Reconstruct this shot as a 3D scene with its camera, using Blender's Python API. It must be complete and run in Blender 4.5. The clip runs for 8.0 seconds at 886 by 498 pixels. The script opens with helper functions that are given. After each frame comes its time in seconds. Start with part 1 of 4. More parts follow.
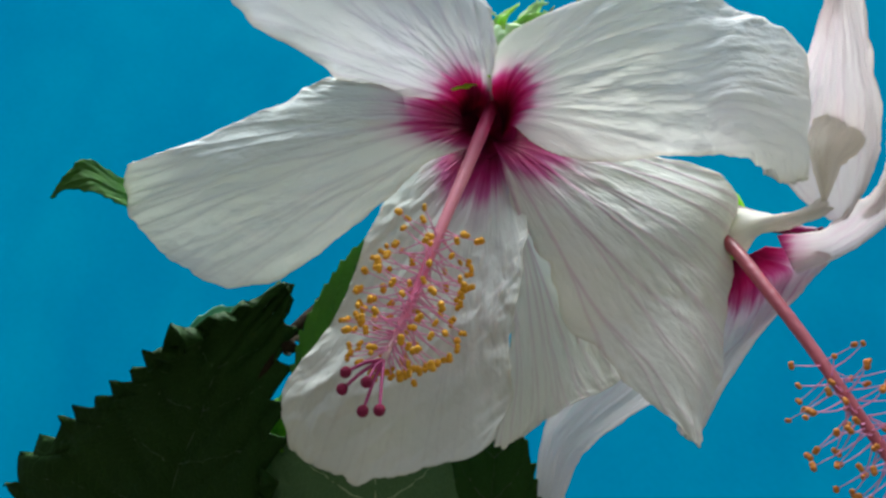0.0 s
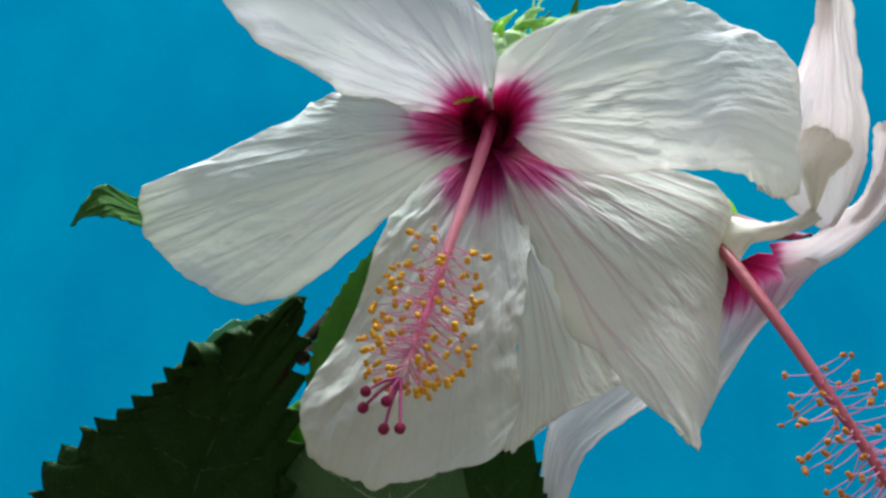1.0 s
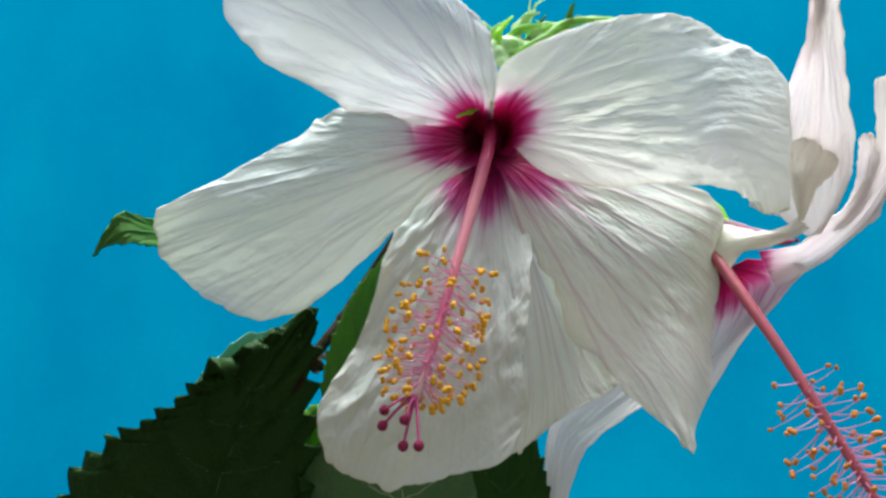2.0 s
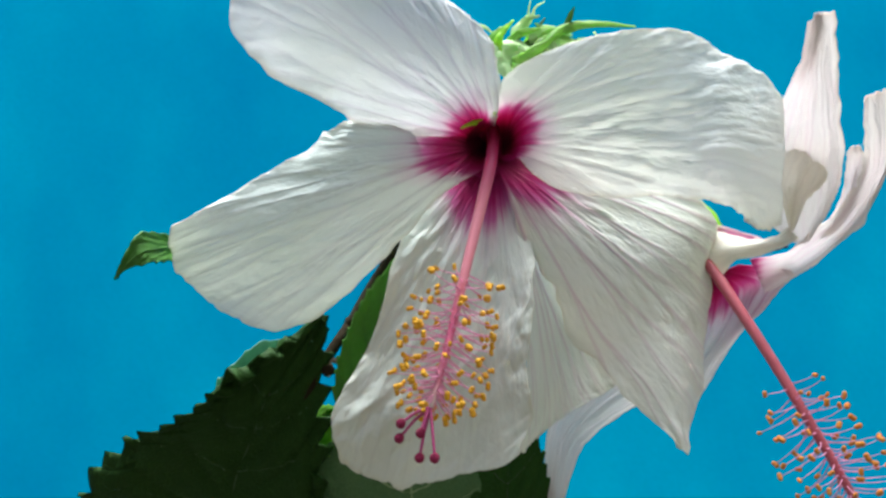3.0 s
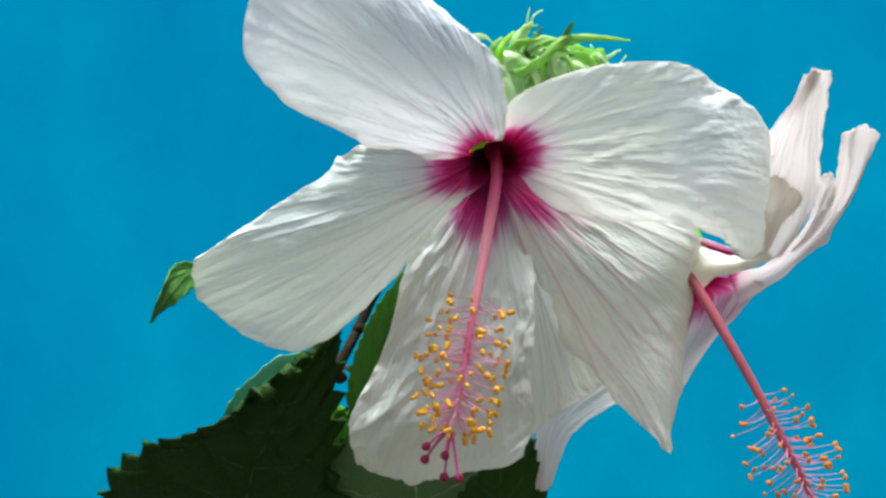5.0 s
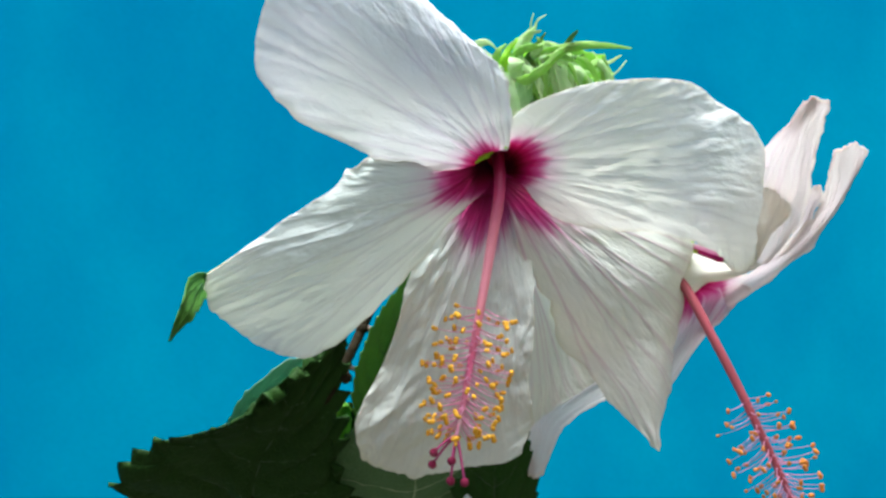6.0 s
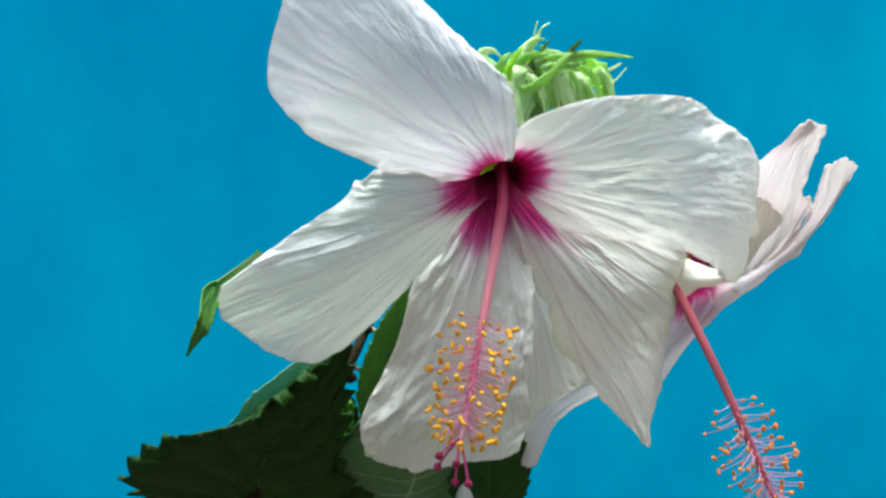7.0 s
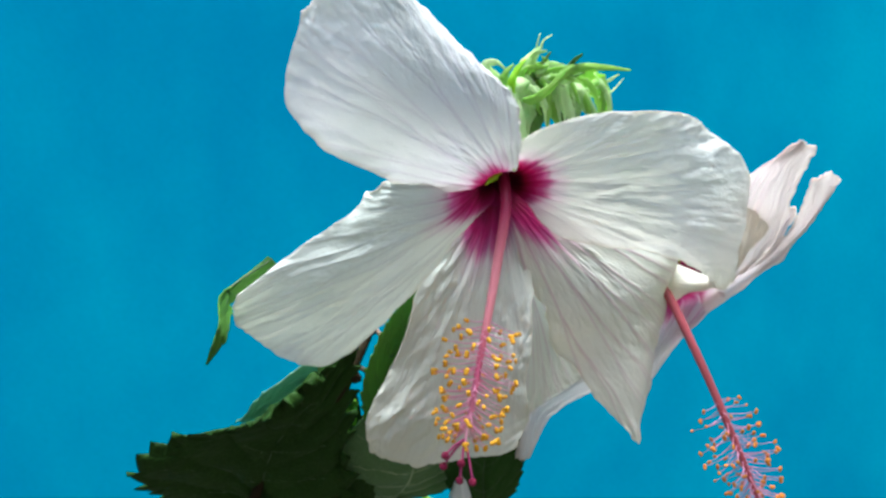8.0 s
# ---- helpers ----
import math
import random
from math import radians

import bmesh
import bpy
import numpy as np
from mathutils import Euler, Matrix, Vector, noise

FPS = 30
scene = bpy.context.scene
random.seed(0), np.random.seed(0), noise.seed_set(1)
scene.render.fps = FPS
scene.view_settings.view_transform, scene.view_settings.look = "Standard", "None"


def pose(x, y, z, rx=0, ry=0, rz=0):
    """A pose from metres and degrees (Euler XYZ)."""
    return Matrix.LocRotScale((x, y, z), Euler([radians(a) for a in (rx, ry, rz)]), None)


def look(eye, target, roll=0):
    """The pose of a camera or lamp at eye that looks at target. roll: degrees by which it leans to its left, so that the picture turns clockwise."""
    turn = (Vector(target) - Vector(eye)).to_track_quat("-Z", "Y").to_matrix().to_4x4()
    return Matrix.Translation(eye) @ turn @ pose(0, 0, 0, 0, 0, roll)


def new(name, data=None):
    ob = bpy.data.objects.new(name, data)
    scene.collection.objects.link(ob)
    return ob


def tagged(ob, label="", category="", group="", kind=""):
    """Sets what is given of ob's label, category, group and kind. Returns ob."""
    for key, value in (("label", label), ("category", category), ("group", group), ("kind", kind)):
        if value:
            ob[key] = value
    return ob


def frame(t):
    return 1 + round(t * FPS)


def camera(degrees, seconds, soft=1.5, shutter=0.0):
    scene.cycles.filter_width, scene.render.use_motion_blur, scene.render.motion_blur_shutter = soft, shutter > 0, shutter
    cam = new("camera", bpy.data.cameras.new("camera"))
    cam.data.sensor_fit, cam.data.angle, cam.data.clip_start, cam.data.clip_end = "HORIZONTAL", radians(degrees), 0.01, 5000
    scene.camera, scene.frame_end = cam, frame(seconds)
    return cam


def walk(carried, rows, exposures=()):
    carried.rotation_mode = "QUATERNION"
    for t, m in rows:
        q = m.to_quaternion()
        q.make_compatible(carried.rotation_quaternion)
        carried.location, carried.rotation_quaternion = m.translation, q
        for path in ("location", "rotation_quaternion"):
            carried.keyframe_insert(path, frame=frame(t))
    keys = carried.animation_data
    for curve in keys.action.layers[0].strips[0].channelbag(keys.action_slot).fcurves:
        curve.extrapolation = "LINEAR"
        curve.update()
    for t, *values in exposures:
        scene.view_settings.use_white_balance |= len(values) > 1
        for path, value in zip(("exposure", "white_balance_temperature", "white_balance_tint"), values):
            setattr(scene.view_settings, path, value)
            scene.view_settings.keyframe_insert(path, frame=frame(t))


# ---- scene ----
K = 0.095          # metres for one unit of the plan below

cam = camera(58.0, 8.0, soft=2.7)
# seconds, eye in plan units, yaw to the left, pitch up, roll
PATH = [
    (0, -0.0291, 0.0376, 2.9362, -0.69, 17.22, 0.16),
    (0.5, -0.0688, -0.0083, 2.9904, -1.72, 15.62, -0.78),
    (1, -0.0932, -0.0562, 3.0359, -2.25, 14.17, -1.34),
    (1.5, -0.1309, -0.1089, 3.1044, -3.14, 12.16, -2.17),
    (3, -0.2393, -0.2434, 3.3507, -5.54, 5.30, -3.39),
    (3.5, -0.3139, -0.2701, 3.4288, -7.46, 3.35, -3.62),
    (4, -0.3688, -0.2901, 3.5190, -8.83, 1.10, -3.71),
    (4.5, -0.4226, -0.3072, 3.6196, -10.12, -1.41, -3.62),
    (6, -0.5743, -0.3298, 3.9391, -13.67, -9.14, -2.54),
    (6.5, -0.6187, -0.3326, 4.0280, -14.68, -11.12, -2.05),
    (7, -0.6614, -0.3309, 4.1179, -15.66, -13.15, -1.57),
    (7.5, -0.7154, -0.3373, 4.1888, -16.85, -14.53, -1.04),
    (8, -0.7783, -0.3438, 4.2403, -18.20, -15.42, -0.49),
]


def gaze(x, y, z, yaw, pitch, roll):
    return pose(K * x, K * y, K * z, 0, 0, yaw) @ pose(0, 0, 0, 90 + pitch) @ pose(0, 0, 0, 0, 0, roll)


walk(cam, [(t, gaze(*row)) for t, *row in PATH], exposures=[(0.0, 0.36, 5560, 4), (1.5, 0.65, 5620, 3), (3.0, 0.79, 5650, 2), (8.0, 0.77, 5600, 3)])

# ---- world and light ----
SUN_UP, SUN_TURN = 78.0, 18.0
world = bpy.data.worlds.new("sky")
scene.world = world
world.use_nodes = True
wn, wl = world.node_tree.nodes, world.node_tree.links
sky = wn.new("ShaderNodeTexSky")
sky.sky_type, sky.sun_disc = "NISHITA", False
sky.sun_elevation, sky.sun_rotation = radians(SUN_UP), radians(SUN_TURN)
sky.air_density, sky.dust_density, sky.ozone_density = 0.7, 8.0, 0.4
wl.new(sky.outputs[0], wn["Background"].inputs[0])
wn["Background"].inputs[1].default_value = 0.165
sun = new("sun", bpy.data.lights.new("sun", "SUN"))
sun.data.energy, sun.data.angle, sun.data.color = 5.0, radians(30), (1.0, 0.97, 0.92)
az = radians(SUN_TURN)
toward = Vector((math.sin(az) * math.cos(radians(SUN_UP)), math.cos(az) * math.cos(radians(SUN_UP)), math.sin(radians(SUN_UP))))
sun.matrix_world = look(toward * 3, (0, 0, 0))


# ---- materials ----
class Mat:
    """A small builder of node materials."""

    def __init__(self, name, rough=0.5):
        self.m = bpy.data.materials.new(name)
        self.m.use_nodes = True
        self.t = self.m.node_tree
        self.p = self.t.nodes["Principled BSDF"]
        self.p.inputs["Roughness"].default_value = rough

    def node(self, kind, **values):
        n = self.t.nodes.new(kind)
        for key, value in values.items():
            n.inputs[key.replace("_", " ")].default_value = value
        return n

    def link(self, a, b):
        self.t.links.new(a, b)

    def math(self, op, a, b):
        n = self.t.nodes.new("ShaderNodeMath")
        n.operation = op
        for i, v in enumerate((a, b)):
            if isinstance(v, (int, float)):
                n.inputs[i].default_value = v
            else:
                self.link(v, n.inputs[i])
        return n.outputs[0]

    def ramp(self, fac, stops):
        n = self.t.nodes.new("ShaderNodeValToRGB")
        e = n.color_ramp.elements
        while len(e) < len(stops):
            e.new(0.5)
        for i, (at, c) in enumerate(stops):
            e[i].position, e[i].color = at, (*c, 1)
        self.link(fac, n.inputs[0])
        return n.outputs[0]

    def mix(self, fac, a, b, blend="MIX"):
        n = self.t.nodes.new("ShaderNodeMix")
        n.data_type, n.blend_type = "RGBA", blend
        for s, v in ((0, fac), (6, a), (7, b)):
            if isinstance(v, (int, float)):
                n.inputs[s].default_value = v
            elif isinstance(v, tuple):
                n.inputs[s].default_value = (*v, 1)
            else:
                self.link(v, n.inputs[s])
        return n.outputs[2]

    def noise(self, vector, scale, detail=3.0, rough=0.55):
        n = self.node("ShaderNodeTexNoise", Scale=scale, Detail=detail, Roughness=rough)
        if vector is not None:
            self.link(vector, n.inputs["Vector"])
        return n.outputs["Fac"]

    def stretched(self, vector, sx, sy, sz=1.0):
        n = self.t.nodes.new("ShaderNodeMapping")
        n.inputs["Scale"].default_value = (sx, sy, sz)
        self.link(vector, n.inputs["Vector"])
        return n.outputs[0]

    def coords(self, which):
        return self.t.nodes.new("ShaderNodeTexCoord").outputs[which]

    def bump(self, height, strength, distance):
        n = self.node("ShaderNodeBump", Strength=strength, Distance=distance)
        self.link(height, n.inputs["Height"])
        self.link(n.outputs[0], self.p.inputs["Normal"])
        return n.outputs[0]

    def thin(self, colour, amount, normal=None):
        """Lets part of the light through, as a leaf does."""
        tr = self.t.nodes.new("ShaderNodeBsdfTranslucent")
        if isinstance(colour, tuple):
            tr.inputs[0].default_value = (*colour, 1)
        else:
            self.link(colour, tr.inputs[0])
        if normal is not None:
            self.link(normal, tr.inputs["Normal"])
        mx = self.t.nodes.new("ShaderNodeMixShader")
        mx.inputs[0].default_value = amount
        self.link(self.p.outputs[0], mx.inputs[1])
        self.link(tr.outputs[0], mx.inputs[2])
        self.link(mx.outputs[0], self.t.nodes["Material Output"].inputs[0])


def petal_material(name, tint, shine_through, vein_tint=(0.60, 0.44, 0.54), veining=0.5, relief=0.4):
    """Thin petal tissue: crimson eye that runs out along the veins, coloured veins, fine crepe relief."""
    a = Mat(name, 0.62)
    a.p.inputs["Specular IOR Level"].default_value = 0.22
    uv = a.coords("UV")
    reach = a.t.nodes.new("ShaderNodeAttribute")
    reach.attribute_name = "reach"
    vein = a.t.nodes.new("ShaderNodeAttribute")
    vein.attribute_name = "vein"
    streak = a.noise(a.stretched(uv, 15, 1.0), 1.0, 3.0)
    fine = a.noise(a.stretched(uv, 55, 2.2), 1.0, 2.0)
    at = a.math("ADD", reach.outputs["Fac"], a.math("MULTIPLY", a.math("SUBTRACT", streak, 0.5), 0.5))
    at = a.math("ADD", at, a.math("MULTIPLY", a.math("SUBTRACT", fine, 0.5), 0.10))
    at = a.math("SUBTRACT", at, a.math("MULTIPLY", vein.outputs["Fac"], 0.07))
    blush = tuple(0.72 * t + 0.28 * c for t, c in zip(tint, (0.72, 0.36, 0.58)))
    eye = a.ramp(a.math("MULTIPLY", at, 0.8), [(0.0, (0.06, 0.0008, 0.012)), (0.14, (0.15, 0.0015, 0.03)), (0.28, (0.32, 0.004, 0.075)), (0.46, (0.50, 0.014, 0.17)), (0.60, (0.62, 0.14, 0.37)), (0.74, blush), (0.98, tint)])
    patch = a.noise(a.coords("Object"), 45, 3.0)
    veined = a.mix(a.math("MULTIPLY", a.math("MULTIPLY", vein.outputs["Fac"], a.math("ADD", patch, 0.2)), veining), eye, vein_tint, "MULTIPLY")
    colour = a.mix(1.0, veined, a.ramp(patch, [(0.3, (0.93, 0.945, 0.91)), (0.7, (1, 1, 1))]), "MULTIPLY")

    def cells(sx, sy, wide):
        """Swollen fields between a net of sunken veins."""
        n = a.t.nodes.new("ShaderNodeTexVoronoi")
        n.feature = "DISTANCE_TO_EDGE"
        n.inputs["Scale"].default_value = 1.0
        bend = a.node("ShaderNodeTexNoise", Scale=0.6, Detail=2.0)
        v = a.stretched(uv, sx, sy)
        a.link(v, bend.inputs["Vector"])
        shift = a.t.nodes.new("ShaderNodeVectorMath")
        shift.operation = "ADD"
        a.link(v, shift.inputs[0])
        a.link(bend.outputs["Color"], shift.inputs[1])
        a.link(shift.outputs[0], n.inputs["Vector"])
        return a.math("POWER", a.math("MINIMUM", a.math("MULTIPLY", n.outputs["Distance"], wide), 1.0), 0.6)

    net = a.math("ADD", a.math("MULTIPLY", cells(20, 11, 2.4), 0.16), a.math("MULTIPLY", cells(48, 26, 2.4), 0.10))
    soft = a.math("MULTIPLY", a.noise(a.stretched(uv, 22, 9), 1.0, 5.0, 0.6), 0.55)
    grain = a.math("MULTIPLY", a.noise(a.coords("Object"), 620, 3.0), 0.17)
    n = a.bump(a.math("ADD", net, a.math("ADD", soft, grain)), relief, 0.0010)
    # a thin cream rim, worn in places
    margin = a.t.nodes.new("ShaderNodeAttribute")
    margin.attribute_name = "rim"
    rim = margin.outputs["Fac"]
    rim = a.math("ADD", rim, a.math("MULTIPLY", a.noise(a.stretched(uv, 5, 5), 1.0, 3.0), 0.07))
    colour = a.mix(a.math("MULTIPLY", a.ramp(rim, [(0.025, (1, 1, 1)), (0.055, (0, 0, 0))]), 0.35), colour, a.mix(1.0, colour, (0.84, 0.76, 0.58), "MULTIPLY"))
    a.link(colour, a.p.inputs["Base Color"])
    a.thin(colour, shine_through, n)
    return a.m


GREY_VEIN, PINK_VEIN = (0.66, 0.64, 0.68), (0.74, 0.50, 0.66)
# one white flower: each petal's tint holds its sky, bounced or shaded light
PETAL_TOP = petal_material("lilac_white_petal", (0.90, 0.89, 0.885), 0.50, (0.72, 0.62, 0.74), 0.50, 0.48)
PETAL_SIDE = petal_material("white_petal", (0.86, 0.885, 0.835), 0.32, GREY_VEIN, 0.55, 0.42)
PETAL_CREPE = petal_material("creased_petal", (0.92, 0.905, 0.87), 0.54, GREY_VEIN, 0.40, 0.50)
PETAL_CREAM = petal_material("warm_lit_cream_petal", (0.86, 0.845, 0.775), 0.34, PINK_VEIN, 0.9, 0.35)
# greyer and darker than the others for the shade on the lowest petal
PETAL_LOW = petal_material("shaded_low_petal", (0.80, 0.81, 0.74), 0.25, GREY_VEIN, 0.35, 0.42)
PETAL_BLUSH = petal_material("blush_petal", (0.93, 0.88, 0.87), 0.50, PINK_VEIN, 0.25, 0.32)
PETAL_ROLL = petal_material("rolled_cream_petal", (0.95, 0.91, 0.84), 0.64, GREY_VEIN, 0.25, 0.32)


def plain(name, colour, dark, rough=0.5, scale=300, thin=0.0, bump=0.0005):
    a = Mat(name, rough)
    o = a.coords("Object")
    c = a.mix(a.noise(o, scale, 4.0), dark, colour)
    a.link(c, a.p.inputs["Base Color"])
    n = a.bump(a.noise(o, scale * 3, 3.0), 0.5, bump)
    if thin:
        a.thin(c, thin, n)
    return a.m


def leaf_material(name, light, dark, thin, rough=0.58, shine=0.22):
    a = Mat(name, rough)
    a.p.inputs["Specular IOR Level"].default_value = shine
    uv = a.coords("UV")
    o = a.coords("Object")
    c = a.mix(a.math("MULTIPLY", a.math("ADD", a.noise(o, 90, 4.0), a.noise(o, 28, 2.0)), 0.5), dark, light)
    cells = a.node("ShaderNodeTexVoronoi", Scale=38.0)
    cells.feature = "DISTANCE_TO_EDGE"
    a.link(uv, cells.inputs["Vector"])
    net = a.ramp(cells.outputs["Distance"], [(0.0, (1, 1, 1)), (0.06, (0, 0, 0))])
    c = a.mix(a.math("MULTIPLY", net, 0.25), c, tuple(min(1.0, v * 1.5) for v in light))
    a.link(c, a.p.inputs["Base Color"])
    h = a.math("ADD", a.math("MULTIPLY", net, -0.4), a.noise(o, 260, 4.0))
    n = a.bump(h, 0.6, 0.0006)
    a.thin(c, thin, n)
    return a.m


# very dark green: the shade on the leaf undersides is put into this colour
LEAF = leaf_material("shaded_leaf", (0.024, 0.062, 0.008), (0.006, 0.022, 0.002), 0.05, 0.65, 0.10)
LEAF_MID = leaf_material("green_leaf", (0.16, 0.34, 0.055), (0.08, 0.20, 0.025), 0.5)
LEAF_DEEP = leaf_material("deep_green_leaf", (0.03, 0.085, 0.012), (0.014, 0.045, 0.006), 0.1, 0.65, 0.12)
LEAF_BRIGHT = leaf_material("fresh_leaf", (0.26, 0.54, 0.05), (0.13, 0.34, 0.02), 0.6)
LEAF_SMALL = leaf_material("small_green_leaf", (0.10, 0.26, 0.03), (0.045, 0.14, 0.012), 0.35)
LEAF_DUSTY = leaf_material("dusty_leaf", (0.11, 0.20, 0.08), (0.06, 0.125, 0.045), 0.15)
LEAF_PALE = leaf_material("pale_leaf", (0.24, 0.46, 0.32), (0.15, 0.33, 0.20), 0.45, 0.3, 0.6)
LEAF_VEIN = plain("leaf_vein", (0.028, 0.068, 0.015), (0.016, 0.045, 0.009), 0.5, 200)
LEAF_VEIN_PALE = plain("pale_leaf_vein", (0.34, 0.42, 0.22), (0.24, 0.33, 0.14), 0.5, 200)
BUD = plain("bud_green", (0.58, 0.82, 0.22), (0.33, 0.58, 0.11), 0.5, 160, 0.65)
LIME = plain("lime_sepal", (0.62, 0.90, 0.06), (0.44, 0.74, 0.03), 0.5, 200, 0.7)
# darker copy of BUD: shade inside the cluster put into the colour
BUD_SHADED = plain("bud_shade", (0.16, 0.32, 0.05), (0.08, 0.18, 0.02), 0.5, 200, 0.3)
BUD_PALE = plain("bud_pale", (0.80, 0.92, 0.58), (0.56, 0.76, 0.34), 0.5, 200, 0.6)
WHITE_BUD = plain("furled_white", (0.86, 0.87, 0.86), (0.74, 0.76, 0.76), 0.5, 60, 0.4)
BARK = plain("bark", (0.034, 0.026, 0.014), (0.012, 0.009, 0.005), 0.85, 220, 0.0, 0.0012)
BARK.node_tree.nodes["Principled BSDF"].inputs["Specular IOR Level"].default_value = 0.04
PETIOLE = plain("petiole_skin", (0.34, 0.22, 0.18), (0.22, 0.15, 0.11), 0.45, 220)
COLUMN_RED = plain("column_red", (0.46, 0.10, 0.12), (0.34, 0.06, 0.08), 0.4, 160, 0.0, 0.0004)
def column_material():
    """Crimson in the throat, rose along the column, almost white at its end."""
    a = Mat("column_rose", 0.42)
    run = a.t.nodes.new("ShaderNodeAttribute")
    run.attribute_name = "reach"
    c = a.ramp(run.outputs["Fac"], [(0.09, (0.22, 0.004, 0.05)), (0.20, (0.55, 0.05, 0.16)), (0.36, (0.84, 0.30, 0.36)), (0.55, (0.84, 0.30, 0.36)), (0.70, (0.80, 0.17, 0.33)), (0.88, (0.84, 0.34, 0.46)), (0.95, (0.90, 0.66, 0.62)), (1.0, (0.93, 0.82, 0.74))])
    o = a.coords("Object")
    c = a.mix(1.0, c, a.ramp(a.noise(o, 260, 4.0), [(0.3, (0.86, 0.82, 0.84)), (0.7, (1, 1, 1))]), "MULTIPLY")
    a.link(c, a.p.inputs["Base Color"])
    a.bump(a.noise(o, 500, 3.0), 0.5, 0.0004)
    return a.m


COLUMN = column_material()
FILAMENT = plain("filament_pink", (0.88, 0.50, 0.66), (0.80, 0.36, 0.56), 0.4, 300, 0.45)
ANTHER = plain("pollen_yellow", (0.84, 0.46, 0.008), (0.60, 0.27, 0.004), 0.8, 900, 0.0, 0.0006)
ANTHER_ORANGE = plain("pollen_orange", (0.66, 0.26, 0.02), (0.45, 0.14, 0.01), 0.8, 900, 0.0, 0.0006)
STIGMA = plain("stigma_crimson", (0.30, 0.006, 0.065), (0.16, 0.003, 0.032), 0.85, 1200, 0.0, 0.0008)
STYLE = plain("style_magenta", (0.50, 0.06, 0.22), (0.34, 0.03, 0.13), 0.45, 400)


def backdrop_material():
    a = Mat("blue_backdrop", 0.75)
    o = a.coords("Object")
    broad = a.noise(a.stretched(o, 1.0, 1.0, 0.7), 4.2, 4.0)
    c = a.ramp(broad, [(0.3, (0.0, 0.355, 0.68)), (0.7, (0.0, 0.58, 0.865))])
    grain = a.noise(o, 240, 3.0)
    c = a.mix(0.35, c, a.mix(1.0, c, a.ramp(grain, [(0.3, (0.93, 0.93, 0.93)), (0.7, (1.05, 1.05, 1.05))]), "MULTIPLY"))
    a.link(c, a.p.inputs["Base Color"])
    a.bump(grain, 0.15, 0.0006)
    a.p.inputs["Specular IOR Level"].default_value = 0.1
    return a.m


BACKDROP = backdrop_material()
TABLE = plain("dark_table", (0.07, 0.06, 0.045), (0.045, 0.04, 0.03), 0.6, 30)
# for the unseen wall that tones the light from the front
WALL = plain("warm_bounce", (0.24, 0.21, 0.155), (0.19, 0.165, 0.12), 0.8, 12)


# ---- geometry helpers ----
def smooth_curve(points, n):
    """n places along a Catmull-Rom curve through the points, in metres."""
    p = np.array(points, float) * K
    p = np.vstack([2 * p[0] - p[1], p, 2 * p[-1] - p[-2]])
    s = np.linspace(0, len(p) - 3 - 1e-9, n)
    i = s.astype(int)
    f = (s - i)[:, None]
    a, b, c, d = p[i], p[i + 1], p[i + 2], p[i + 3]
    return 0.5 * (2 * b + (c - a) * f + (2 * a - 5 * b + 4 * c - d) * f**2 + (3 * b - a - 3 * c + d) * f**3)


def part(name, bm, material, parent, label=""):
    me = bpy.data.meshes.new(name)
    bm.to_mesh(me)
    bm.free()
    return mesh_part(name, me, material, parent, label)


def mesh_part(name, me, material, parent, label=""):
    if material and not me.materials:
        me.materials.append(material)
    for p in me.polygons:
        p.use_smooth = True
    ob = new(name, me)
    if parent:
        ob.parent = parent
    if label:
        tagged(ob, label)
    return ob


def thing(name, label, category, group="", kind=""):
    return tagged(new(name), label, category, group, kind)


def grid_mesh(name, pts, uv, thickness, **fields):
    """A closed sheet of the given thickness from a grid of places."""
    nv, nu = pts.shape[:2]
    du = np.gradient(pts, axis=1)
    dv = np.gradient(pts, axis=0)
    nor = np.cross(du, dv)
    nor /= np.maximum(np.linalg.norm(nor, axis=2, keepdims=True), 1e-12)
    n = nu * nv
    verts = np.vstack([(pts + nor * thickness / 2).reshape(-1, 3), (pts - nor * thickness / 2).reshape(-1, 3)])
    idx = np.arange(n).reshape(nv, nu)
    q = np.stack([idx[:-1, :-1], idx[:-1, 1:], idx[1:, 1:], idx[1:, :-1]], -1).reshape(-1, 4)
    rim = np.concatenate([idx[0, :], idx[1:, -1], idx[-1, -2::-1], idx[-2:0:-1, 0]])
    nxt = np.roll(rim, -1)
    side = np.stack([nxt, rim, rim + n, nxt + n], -1)
    faces = np.vstack([q, q[:, ::-1] + n, side])
    me = bpy.data.meshes.new(name)
    me.from_pydata(verts.tolist(), [], faces.tolist())
    flat = np.vstack([uv.reshape(-1, 2)] * 2)
    layer = me.uv_layers.new(name="UVMap")
    loops = np.empty(len(me.loops), dtype=np.int32)
    me.loops.foreach_get("vertex_index", loops)
    layer.data.foreach_set("uv", flat[loops].ravel().astype(np.float32))
    for key, value in fields.items():
        at = me.attributes.new(key, "FLOAT", "POINT")
        at.data.foreach_set("value", np.concatenate([value.ravel()] * 2).astype(np.float32))
    return me


def fbm(x, y, z, octaves=3):
    return noise.fractal(Vector((x, y, z)), 1.0, 2.1, octaves, noise_basis="PERLIN_ORIGINAL")


def sheet(left, mid, right, nu, nv, u, v=None):
    """Places of a bent sheet between two edges, over a middle line. u: across (nv x nu), may reach past the edges."""
    a, m, b = (smooth_curve(c, nv)[:, None, :] for c in (left, mid, right))
    c = 2 * m - (a + b) / 2
    u = u[..., None]
    return a * (1 - u) ** 2 + 2 * u * (1 - u) * c + b * u**2


